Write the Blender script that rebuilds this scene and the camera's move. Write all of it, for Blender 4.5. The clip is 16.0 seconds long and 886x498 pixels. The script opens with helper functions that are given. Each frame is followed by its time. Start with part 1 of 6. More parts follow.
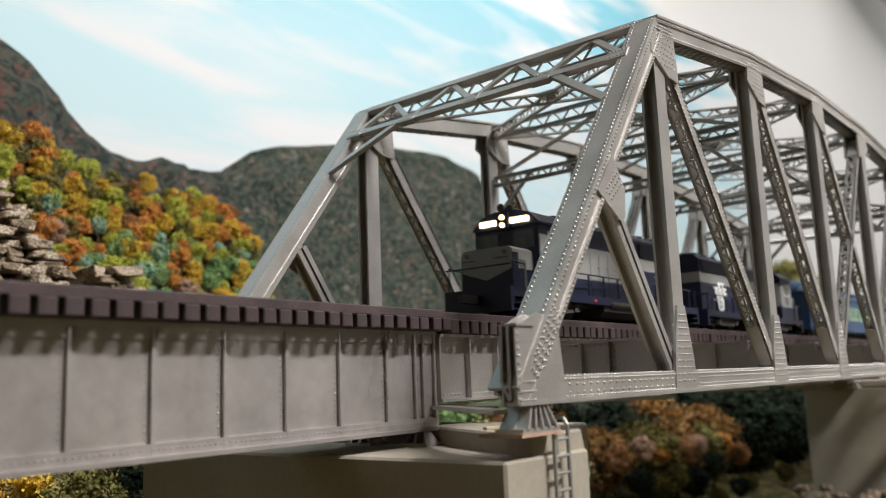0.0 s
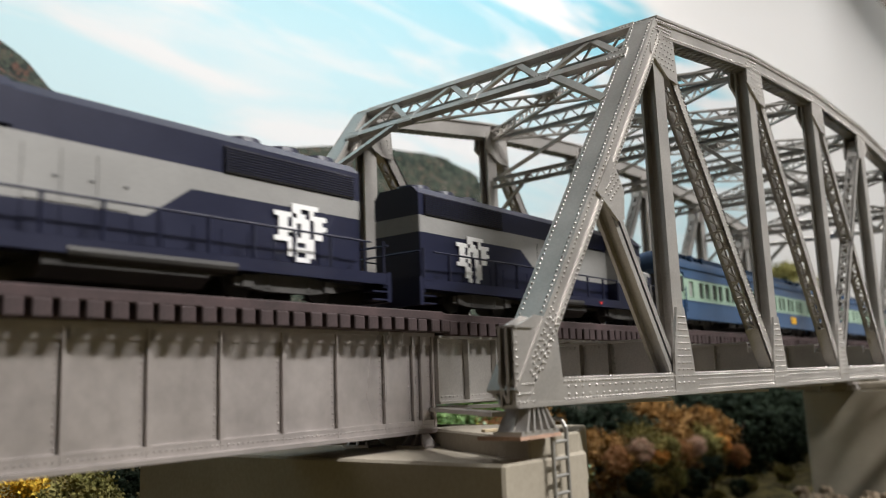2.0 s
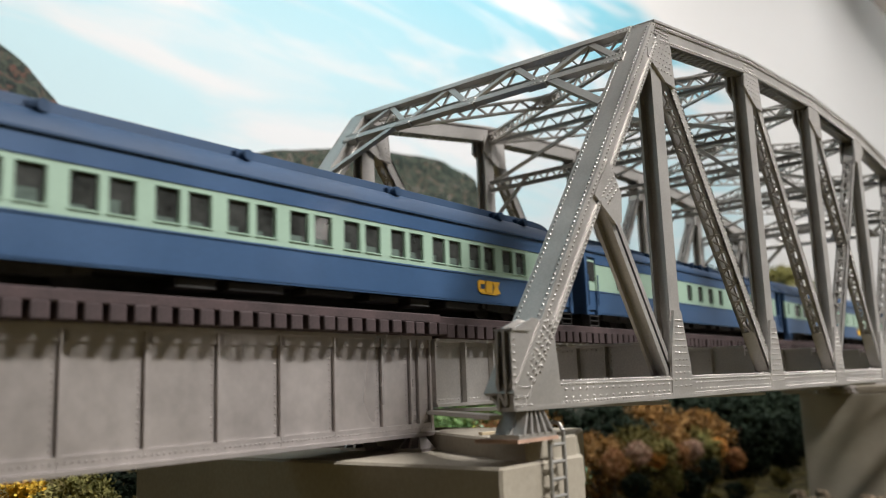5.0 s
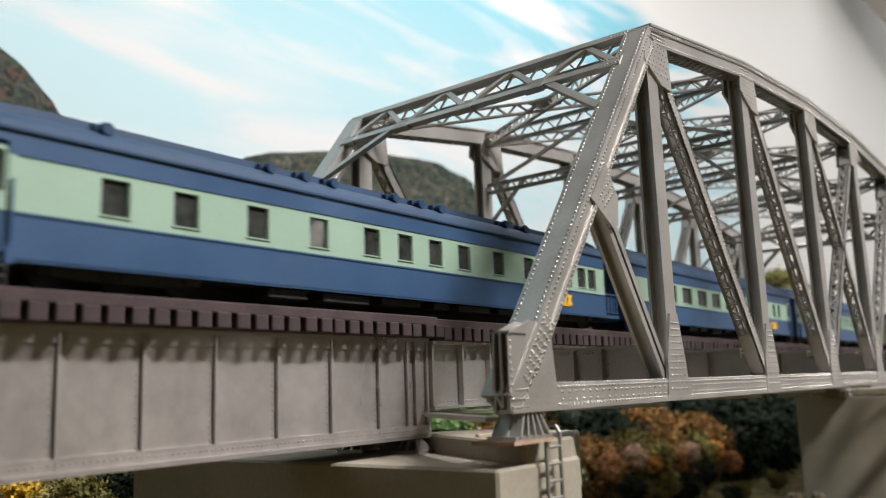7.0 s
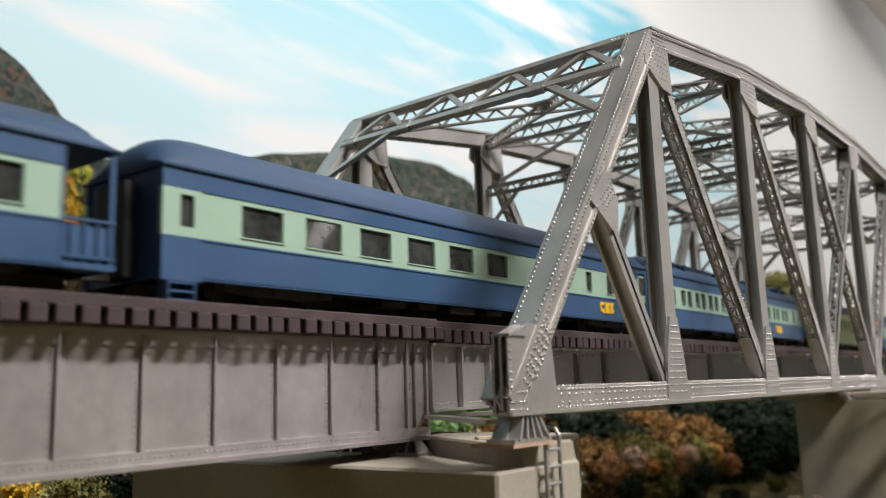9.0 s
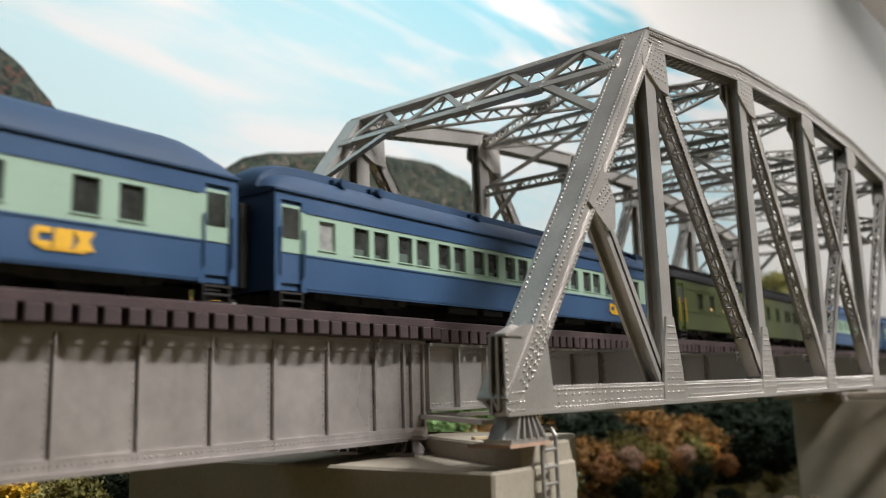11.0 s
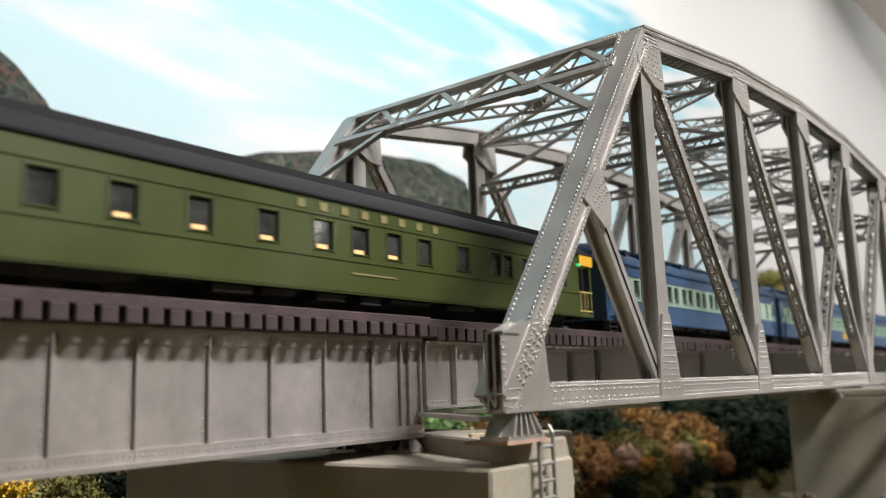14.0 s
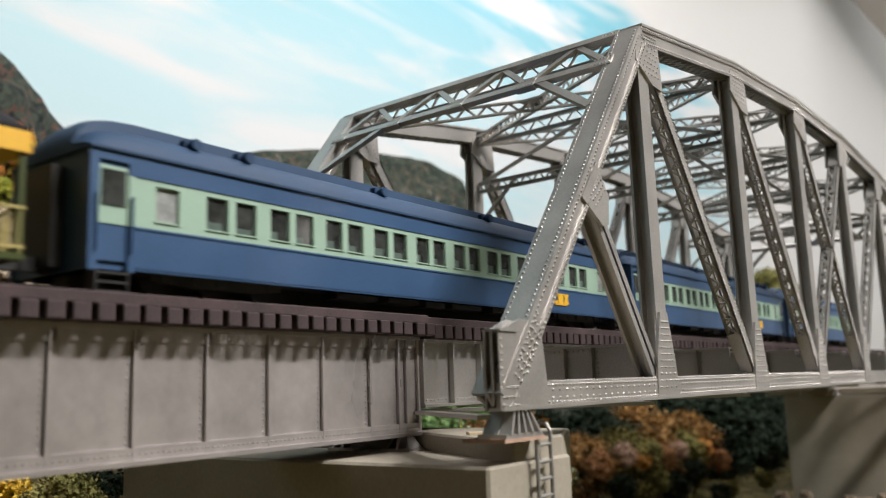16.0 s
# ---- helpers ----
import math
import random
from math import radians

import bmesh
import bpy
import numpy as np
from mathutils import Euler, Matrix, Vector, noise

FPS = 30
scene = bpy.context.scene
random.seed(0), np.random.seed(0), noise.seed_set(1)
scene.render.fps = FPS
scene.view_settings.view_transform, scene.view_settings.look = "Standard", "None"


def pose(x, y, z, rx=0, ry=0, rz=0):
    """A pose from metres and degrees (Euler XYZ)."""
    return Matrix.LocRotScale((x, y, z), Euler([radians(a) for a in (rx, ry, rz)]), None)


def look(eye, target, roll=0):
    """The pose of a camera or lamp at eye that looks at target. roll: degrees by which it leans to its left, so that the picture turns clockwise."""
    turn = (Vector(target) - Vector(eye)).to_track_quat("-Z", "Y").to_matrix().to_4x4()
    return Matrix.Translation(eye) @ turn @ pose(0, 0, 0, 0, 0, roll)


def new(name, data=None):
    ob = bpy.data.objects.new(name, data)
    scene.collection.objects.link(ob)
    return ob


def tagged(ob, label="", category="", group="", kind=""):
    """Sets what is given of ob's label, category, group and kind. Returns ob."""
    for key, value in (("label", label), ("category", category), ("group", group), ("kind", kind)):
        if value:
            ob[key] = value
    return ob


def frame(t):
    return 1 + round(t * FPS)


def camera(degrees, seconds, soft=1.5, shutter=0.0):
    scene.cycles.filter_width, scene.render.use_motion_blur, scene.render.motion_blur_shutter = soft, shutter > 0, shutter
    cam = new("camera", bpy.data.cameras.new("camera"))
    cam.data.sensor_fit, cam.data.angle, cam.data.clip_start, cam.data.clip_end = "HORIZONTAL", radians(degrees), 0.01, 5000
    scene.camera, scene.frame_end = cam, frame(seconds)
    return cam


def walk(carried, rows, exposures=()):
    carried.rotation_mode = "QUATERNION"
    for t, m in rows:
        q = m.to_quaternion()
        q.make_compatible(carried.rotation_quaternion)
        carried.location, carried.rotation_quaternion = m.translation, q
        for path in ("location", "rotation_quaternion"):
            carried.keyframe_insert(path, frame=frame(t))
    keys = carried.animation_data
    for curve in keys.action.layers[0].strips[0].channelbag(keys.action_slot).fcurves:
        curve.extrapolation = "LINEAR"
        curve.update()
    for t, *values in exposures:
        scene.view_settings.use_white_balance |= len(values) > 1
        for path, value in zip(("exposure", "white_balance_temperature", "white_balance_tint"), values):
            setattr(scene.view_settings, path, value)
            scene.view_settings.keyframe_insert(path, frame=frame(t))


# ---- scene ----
import itertools

cam = camera(55.18, 16.0, soft=1.1, shutter=0.35)
PATH = [
    (0, (-0.18763, -0.1284, 0.00661), (1.33669, 1.12929, 0.31432), -2.27),
    (0.5, (-0.18779, -0.12846, 0.00662), (1.33937, 1.12562, 0.31498), -2.23),
    (1, (-0.18729, -0.12815, 0.00679), (1.33717, 1.12903, 0.3159), -2.17),
    (1.5, (-0.18716, -0.12818, 0.00695), (1.34044, 1.12524, 0.31584), -2.13),
    (2, (-0.18636, -0.12779, 0.00681), (1.33881, 1.12815, 0.31743), -2.23),
    (2.5, (-0.18729, -0.12831, 0.00674), (1.34098, 1.12361, 0.31832), -2.25),
    (3, (-0.18728, -0.12814, 0.00684), (1.34248, 1.12176, 0.31928), -2.22),
    (3.5, (-0.18691, -0.12796, 0.00685), (1.34132, 1.12344, 0.3207), -2.14),
    (4, (-0.18668, -0.12782, 0.00675), (1.34139, 1.12312, 0.32316), -2.18),
    (6.5, (-0.18685, -0.12816, 0.00681), (1.34442, 1.11811, 0.32622), -2.03),
    (7, (-0.18743, -0.12841, 0.00666), (1.34518, 1.11531, 0.32958), -2.09),
    (7.5, (-0.18738, -0.12825, 0.00678), (1.34244, 1.11858, 0.33093), -2.17),
    (8, (-0.18743, -0.12843, 0.00684), (1.34157, 1.11893, 0.33281), -2.08),
    (8.5, (-0.18739, -0.12788, 0.00662), (1.34376, 1.11644, 0.33411), -2.07),
    (9, (-0.18748, -0.12833, 0.0069), (1.34514, 1.11448, 0.33323), -1.86),
    (11.5, (-0.18749, -0.12862, 0.00707), (1.35117, 1.1073, 0.33112), -1.75),
    (12, (-0.18762, -0.12854, 0.0069), (1.35666, 1.10064, 0.32993), -1.80),
    (12.5, (-0.1876, -0.12847, 0.00661), (1.35613, 1.10096, 0.33125), -1.95),
    (13, (-0.18799, -0.12846, 0.00651), (1.35646, 1.10019, 0.3307), -2.05),
    (13.5, (-0.18808, -0.12881, 0.00657), (1.35532, 1.10199, 0.32755), -1.99),
    (14, (-0.18791, -0.12868, 0.00658), (1.35443, 1.10303, 0.32918), -1.98),
    (14.5, (-0.18793, -0.12874, 0.00645), (1.35491, 1.10223, 0.32951), -2.07),
    (15, (-0.18794, -0.1288, 0.00674), (1.35627, 1.10131, 0.3265), -1.94),
    (15.5, (-0.18788, -0.12879, 0.00646), (1.35853, 1.09831, 0.32718), -2.05),
    (16, (-0.18802, -0.12853, 0.00643), (1.35908, 1.09805, 0.32583), -2.01),
]
walk(cam, [(t, look(eye, target, roll)) for t, eye, target, roll in PATH],
     exposures=[(0, -0.03), (9.0, -0.03), (11.5, -0.08), (12.5, -0.08), (13.0, 0.0), (13.5, 0.02), (14.0, 0.14), (14.5, 0.15), (15.0, 0.14), (15.5, 0.06), (16.0, -0.03)])
# fixed focus on the near truss, so the close girder and the far scenery soften
cam.data.dof.use_dof = True
cam.data.dof.focus_distance = 0.315
cam.data.dof.aperture_fstop = 15.0

# ---- light: a lit layout room ----
world = bpy.data.worlds.new("room_air")
scene.world = world
world.use_nodes = True
world.node_tree.nodes["Background"].inputs[0].default_value = (1.0, 0.97, 0.93, 1)
world.node_tree.nodes["Background"].inputs[1].default_value = 0.35


def area(name, eye, target, w, h, power, color=(1.0, 0.975, 0.975)):
    d = bpy.data.lights.new(name, "AREA")
    d.shape, d.size, d.size_y, d.energy, d.color = "RECTANGLE", w, h, power, color
    ob = new(name, d)
    ob.matrix_basis = look(eye, target)
    return ob


area("ceiling_panel_light", (0.80, -0.80, 1.46), (0.3, 0.0, 0), 1.1, 0.35, 17.0)
area("ceiling_panel_light", (0.95, 0.30, 1.46), (0.65, 0.9, 0.2), 1.9, 0.3, 8.8)
area("ceiling_panel_light", (1.9, -0.35, 1.46), (2.6, 0.4, 0.5), 1.4, 0.4, 15.5)
area("ceiling_track_light", (0.28, -0.95, 1.15), (0.05, 0.05, 0), 0.55, 0.09, 33.0, (1, 0.97, 0.94))

# ---- materials ----


def mat(name, color, rough=0.6, metal=0.0, vary=0.12, scale=60.0, fine=900.0, bump=0.15, spec=0.5, dist=0.0004, gloss=0.12, stretch=1.0):
    m = bpy.data.materials.new(name)
    m.use_nodes = True
    nt = m.node_tree
    b = nt.nodes["Principled BSDF"]
    b.inputs["Metallic"].default_value = metal
    b.inputs["Specular IOR Level"].default_value = spec
    tc = nt.nodes.new("ShaderNodeTexCoord")
    n1 = nt.nodes.new("ShaderNodeTexNoise")
    n1.inputs["Scale"].default_value, n1.inputs["Detail"].default_value = scale, 5
    n2 = nt.nodes.new("ShaderNodeTexNoise")
    n2.inputs["Scale"].default_value, n2.inputs["Detail"].default_value = fine, 3
    mp = nt.nodes.new("ShaderNodeMapping")
    mp.inputs["Scale"].default_value = (1, 1, stretch)
    nt.links.new(tc.outputs["Object"], mp.inputs[0])
    nt.links.new(mp.outputs[0], n1.inputs["Vector"])
    nt.links.new(tc.outputs["Object"], n2.inputs["Vector"])
    mx = nt.nodes.new("ShaderNodeMath")
    mx.operation = "MULTIPLY_ADD"
    mx.inputs[1].default_value = 0.65
    nt.links.new(n1.outputs["Fac"], mx.inputs[0])
    m2 = nt.nodes.new("ShaderNodeMath")
    m2.operation = "MULTIPLY"
    m2.inputs[1].default_value = 0.35
    nt.links.new(n2.outputs["Fac"], m2.inputs[0])
    nt.links.new(m2.outputs[0], mx.inputs[2])
    cr = nt.nodes.new("ShaderNodeValToRGB")
    c0 = [max(0.0, c * (1 - 2.2 * vary)) for c in color]
    c1 = [min(1.0, c * (1 + 2.2 * vary)) for c in color]
    cr.color_ramp.elements[0].position, cr.color_ramp.elements[0].color = 0.3, (*c0, 1)
    cr.color_ramp.elements[1].position, cr.color_ramp.elements[1].color = 0.7, (*c1, 1)
    nt.links.new(mx.outputs[0], cr.inputs[0])
    nt.links.new(cr.outputs[0], b.inputs["Base Color"])
    rr = nt.nodes.new("ShaderNodeMapRange")
    rr.inputs["To Min"].default_value, rr.inputs["To Max"].default_value = max(0.03, rough - gloss), min(1, rough + gloss)
    nt.links.new(n1.outputs["Fac"], rr.inputs["Value"])
    nt.links.new(rr.outputs[0], b.inputs["Roughness"])
    if bump:
        bp = nt.nodes.new("ShaderNodeBump")
        bp.inputs["Strength"].default_value, bp.inputs["Distance"].default_value = bump, dist
        nt.links.new(mx.outputs[0], bp.inputs["Height"])
        nt.links.new(bp.outputs[0], b.inputs["Normal"])
    return m


def speckle(name, stops, cell=60.0, rough=0.9, bump=0.6, broken=0.75):
    """Foliage or rock: cells of several colours, finely broken up."""
    m = bpy.data.materials.new(name)
    m.use_nodes = True
    nt = m.node_tree
    b = nt.nodes["Principled BSDF"]
    b.inputs["Roughness"].default_value = rough
    b.inputs["Specular IOR Level"].default_value = 0.15
    tc = nt.nodes.new("ShaderNodeTexCoord")
    vo = nt.nodes.new("ShaderNodeTexVoronoi")
    vo.inputs["Scale"].default_value = cell
    nz = nt.nodes.new("ShaderNodeTexNoise")
    nz.inputs["Scale"].default_value, nz.inputs["Detail"].default_value = cell * 0.22, 6
    nf = nt.nodes.new("ShaderNodeTexNoise")
    nf.inputs["Scale"].default_value, nf.inputs["Detail"].default_value = cell * 5, 4
    for n in (vo, nz, nf):
        nt.links.new(tc.outputs["Object"], n.inputs["Vector"])
    sp = nt.nodes.new("ShaderNodeSeparateColor")
    nt.links.new(vo.outputs["Color"], sp.inputs[0])
    ad = nt.nodes.new("ShaderNodeMath")
    ad.operation = "MULTIPLY_ADD"
    ad.inputs[1].default_value = 0.55
    nt.links.new(sp.outputs[0], ad.inputs[0])
    h = nt.nodes.new("ShaderNodeMath")
    h.operation = "MULTIPLY"
    h.inputs[1].default_value = 0.45
    nt.links.new(nz.outputs["Fac"], h.inputs[0])
    nt.links.new(h.outputs[0], ad.inputs[2])
    cr = nt.nodes.new("ShaderNodeValToRGB")
    els = cr.color_ramp.elements
    while len(els) < len(stops):
        els.new(0.5)
    for e, (p, c) in zip(els, stops):
        e.position, e.color = p, (*c, 1)
    nt.links.new(ad.outputs[0], cr.inputs[0])
    mul = nt.nodes.new("ShaderNodeMix")
    mul.data_type, mul.blend_type = "RGBA", "MULTIPLY"
    mul.inputs[0].default_value = broken
    fr = nt.nodes.new("ShaderNodeValToRGB")
    fr.color_ramp.elements[0].position, fr.color_ramp.elements[0].color = 0.35, (0.25, 0.25, 0.25, 1)
    fr.color_ramp.elements[1].position, fr.color_ramp.elements[1].color = 0.62, (1.25, 1.25, 1.25, 1)
    nt.links.new(nf.outputs["Fac"], fr.inputs[0])
    nt.links.new(cr.outputs[0], mul.inputs[6])
    nt.links.new(fr.outputs[0], mul.inputs[7])
    nt.links.new(mul.outputs[2], b.inputs["Base Color"])
    bp = nt.nodes.new("ShaderNodeBump")
    bp.inputs["Strength"].default_value, bp.inputs["Distance"].default_value = bump, 0.004
    nt.links.new(nf.outputs["Fac"], bp.inputs["Height"])
    nt.links.new(bp.outputs[0], b.inputs["Normal"])
    return m


STEEL = mat("silver_bridge_paint", (0.465, 0.443, 0.42), 0.36, 0.58, 0.10, 45, 1400, 0.12)
GIRDER = mat("silver_girder_paint", (0.475, 0.435, 0.42), 0.34, 0.55, 0.10, 34, 260, 0.32, gloss=0.24, stretch=0.5)
TIE = mat("stained_bridge_timber", (0.052, 0.033, 0.034), 0.8, 0, 0.25, 90, 1500, 0.4)
RAIL = mat("weathered_rail", (0.10, 0.07, 0.06), 0.5, 0.6, 0.2, 90, 1500, 0.2)
CONCRETE = mat("cast_pier_concrete", (0.32, 0.285, 0.228), 0.85, 0, 0.08, 30, 700, 0.3)
PLANK = mat("reddish_shim_wood", (0.42, 0.27, 0.20), 0.8, 0, 0.15, 60, 900, 0.3)
NAVY = mat("dark_navy_paint", (0.0125, 0.0148, 0.036), 0.42, 0, 0.1, 50, 1200, 0.05, 0.35)
LOCOGREY = mat("light_grey_paint", (0.265, 0.262, 0.255), 0.5, 0, 0.06, 50, 1200, 0.05)
BLACK = mat("grimy_black_underframe", (0.026, 0.024, 0.023), 0.6, 0, 0.3, 90, 1500, 0.3)
WHITE = mat("white_lettering", (0.8, 0.8, 0.8), 0.6, 0, 0.03, 60, 900, 0)
CHARCOAL = mat("dark_grey_lettering", (0.10, 0.10, 0.11), 0.6, 0, 0.05, 60, 900, 0)
ROOFBLUE = mat("matt_blue_roof_paint", (0.020, 0.049, 0.104), 0.62, 0, 0.10, 40, 1200, 0.08, 0.3)
BLUE = mat("coach_blue_paint", (0.036, 0.082, 0.172), 0.42, 0, 0.07, 40, 1200, 0.05)
MINT = mat("pale_mint_paint", (0.30, 0.425, 0.335), 0.5, 0, 0.04, 40, 1200, 0.05)
OLIVE = mat("pullman_green_paint", (0.045, 0.060, 0.0125), 0.42, 0, 0.08, 40, 1200, 0.05)
ROOFGREY = mat("dark_grey_roof_paint", (0.013, 0.013, 0.015), 0.72, 0, 0.15, 60, 1200, 0.1, 0.15)
YELLOW = mat("yellow_lettering", (0.75, 0.42, 0.03), 0.55, 0, 0.06, 60, 900, 0)
GOLD = mat("faded_gold_lettering", (0.42, 0.34, 0.12), 0.55, 0, 0.06, 60, 900, 0)
RED = mat("red_marker_paint", (0.55, 0.03, 0.03), 0.5, 0, 0.06, 60, 900, 0)
GLASS = mat("dark_window_glazing", (0.035, 0.037, 0.035), 0.14, 0, 0.35, 120, 500, 0)
FROST = mat("frosted_window_glazing", (0.27, 0.28, 0.27), 0.35, 0, 0.2, 300, 900, 0)
SEAT = mat("grey_green_seat_cloth", (0.075, 0.105, 0.09), 0.9, 0, 0.15, 200, 900, 0.1)
RUST = mat("bare_iron_ladder", (0.34, 0.33, 0.31), 0.5, 0.5, 0.1, 60, 900, 0.1)


def glow(name, color, strength):
    m = bpy.data.materials.new(name)
    m.use_nodes = True
    b = m.node_tree.nodes["Principled BSDF"]
    b.inputs["Base Color"].default_value = (*color, 1)
    b.inputs["Emission Color"].default_value = (*color, 1)
    b.inputs["Emission Strength"].default_value = strength
    return m


LAMPGLOW = glow("lit_headlight", (1.0, 0.74, 0.46), 4.0)
WARMGLOW = glow("lit_compartment", (1.0, 0.62, 0.28), 0.10)
REDGLOW = glow("lit_marker_red", (1.0, 0.08, 0.05), 1.2)


# ---- mesh helpers ----
class Shape:
    """Collects vertices and faces of one mesh."""

    def __init__(self):
        self.v, self.f = [], []

    def hexa(self, pts):
        n = len(self.v)
        self.v += [tuple(p) for p in pts]
        self.f += [tuple(n + i for i in q) for q in ((0, 3, 2, 1), (4, 5, 6, 7), (0, 1, 5, 4), (1, 2, 6, 5), (2, 3, 7, 6), (3, 0, 4, 7))]
        return self

    def box(self, x0, x1, y0, y1, z0, z1):
        return self.hexa([(x0, y0, z0), (x1, y0, z0), (x1, y1, z0), (x0, y1, z0), (x0, y0, z1), (x1, y0, z1), (x1, y1, z1), (x0, y1, z1)])

    def bar(self, a, b, h, ya, yb, off=0.0):
        """A bar in the x-z plane from a to b, h deep, between ya and yb."""
        ax, az = a
        bx, bz = b
        l = math.hypot(bx - ax, bz - az)
        nx, nz = -(bz - az) / l, (bx - ax) / l
        lo, hi = off - h / 2, off + h / 2
        return self.hexa([(ax + nx * lo, ya, az + nz * lo), (bx + nx * lo, ya, bz + nz * lo), (bx + nx * lo, yb, bz + nz * lo), (ax + nx * lo, yb, az + nz * lo),
                          (ax + nx * hi, ya, az + nz * hi), (bx + nx * hi, ya, bz + nz * hi), (bx + nx * hi, yb, bz + nz * hi), (ax + nx * hi, yb, az + nz * hi)])

    def beam(self, a, b, w, h, up=(0, 0, 1)):
        a, b, up = Vector(a), Vector(b), Vector(up)
        d = (b - a).normalized()
        s = d.cross(up).normalized() * (w / 2)
        u = s.cross(d).normalized() * (h / 2)
        return self.hexa([a - s - u, b - s - u, b + s - u, a + s - u, a - s + u, b - s + u, b + s + u, a + s + u])

    def prism(self, poly, ya, yb):
        """A plate: outline in x and z, between ya and yb."""
        n, k = len(self.v), len(poly)
        self.v += [(x, ya, z) for x, z in poly] + [(x, yb, z) for x, z in poly]
        self.f += [tuple(n + i for i in range(k)), tuple(n + k + i for i in reversed(range(k)))]
        self.f += [(n + i, n + k + i, n + k + (i + 1) % k, n + (i + 1) % k) for i in range(k)]
        return self

    def extrude_x(self, poly, x0, x1):
        """A section in y and z, drawn out along x."""
        n, k = len(self.v), len(poly)
        self.v += [(x0, y, z) for y, z in poly] + [(x1, y, z) for y, z in poly]
        self.f += [tuple(n + i for i in range(k)), tuple(n + k + i for i in reversed(range(k)))]
        self.f += [(n + i, n + k + i, n + k + (i + 1) % k, n + (i + 1) % k) for i in range(k)]
        return self

    def panel(self, xs, zs, ya, yb):
        """A wall with openings: in the middle one of three bands every second cell is left open."""
        n, nx, nz = len(self.v), len(xs), len(zs)
        for y in (ya, yb):
            self.v += [(x, y, z) for z in zs for x in xs]
        at = lambda side, i, j: n + side * nx * nz + j * nx + i
        solid = lambda i, j: 0 <= i < nx - 1 and 0 <= j < nz - 1 and not (j == 1 and i % 2 == 1)
        for j in range(nz - 1):
            for i in range(nx - 1):
                if not solid(i, j):
                    continue
                self.f.append((at(0, i, j), at(0, i + 1, j), at(0, i + 1, j + 1), at(0, i, j + 1)))
                self.f.append((at(1, i, j), at(1, i, j + 1), at(1, i + 1, j + 1), at(1, i + 1, j)))
                for di, dj, p, q in ((-1, 0, (i, j), (i, j + 1)), (1, 0, (i + 1, j), (i + 1, j + 1)), (0, -1, (i, j), (i + 1, j)), (0, 1, (i, j + 1), (i + 1, j + 1))):
                    if not solid(i + di, j + dj):
                        self.f.append((at(0, *p), at(0, *q), at(1, *q), at(1, *p)))
        return self

    def loft(self, rings, cap=True):
        n, k = len(self.v), len(rings[0])
        for r in rings:
            self.v += [tuple(p) for p in r]
        for j in range(len(rings) - 1):
            for i in range(k):
                self.f.append((n + j * k + i, n + j * k + (i + 1) % k, n + (j + 1) * k + (i + 1) % k, n + (j + 1) * k + i))
        if cap:
            self.f.append(tuple(n + i for i in reversed(range(k))))
            self.f.append(tuple(n + (len(rings) - 1) * k + i for i in range(k)))
        return self

    def tube(self, a, b, r, r2=None, k=10):
        a, b = Vector(a), Vector(b)
        d = (b - a).normalized()
        s = d.cross(Vector((0, 0, 1)) if abs(d.z) < 0.9 else Vector((1, 0, 0))).normalized()
        u = d.cross(s)
        ring = lambda c, q: [c + (s * math.cos(2 * math.pi * i / k) + u * math.sin(2 * math.pi * i / k)) * q for i in range(k)]
        return self.loft([ring(a, r), ring(b, r if r2 is None else r2)])

    def rivet(self, p, n, r=0.00044):
        """A low domed rivet head at p, facing n."""
        p, n = Vector(p), Vector(n)
        s = n.orthogonal().normalized()
        u = n.cross(s)
        i0 = len(self.v)
        for q, h in ((1.0, 0.0), (0.72, 0.66)):
            for i in range(6):
                a = math.pi * i / 3
                self.v.append(tuple(p + (s * math.cos(a) + u * math.sin(a)) * r * q + n * (r * h)))
        self.v.append(tuple(p + n * r * 0.95))
        for i in range(6):
            j = (i + 1) % 6
            self.f += [(i0 + i, i0 + j, i0 + 6 + j, i0 + 6 + i), (i0 + 6 + i, i0 + 6 + j, i0 + 12)]
        return self

    def rivets(self, a, b, n, step=0.0024, r=0.00044):
        a, b = Vector(a), Vector(b)
        k = max(1, round((b - a).length / (step * 0.76)))
        for i in range(k + 1):
            self.rivet(a.lerp(b, i / k), n, r)
        return self


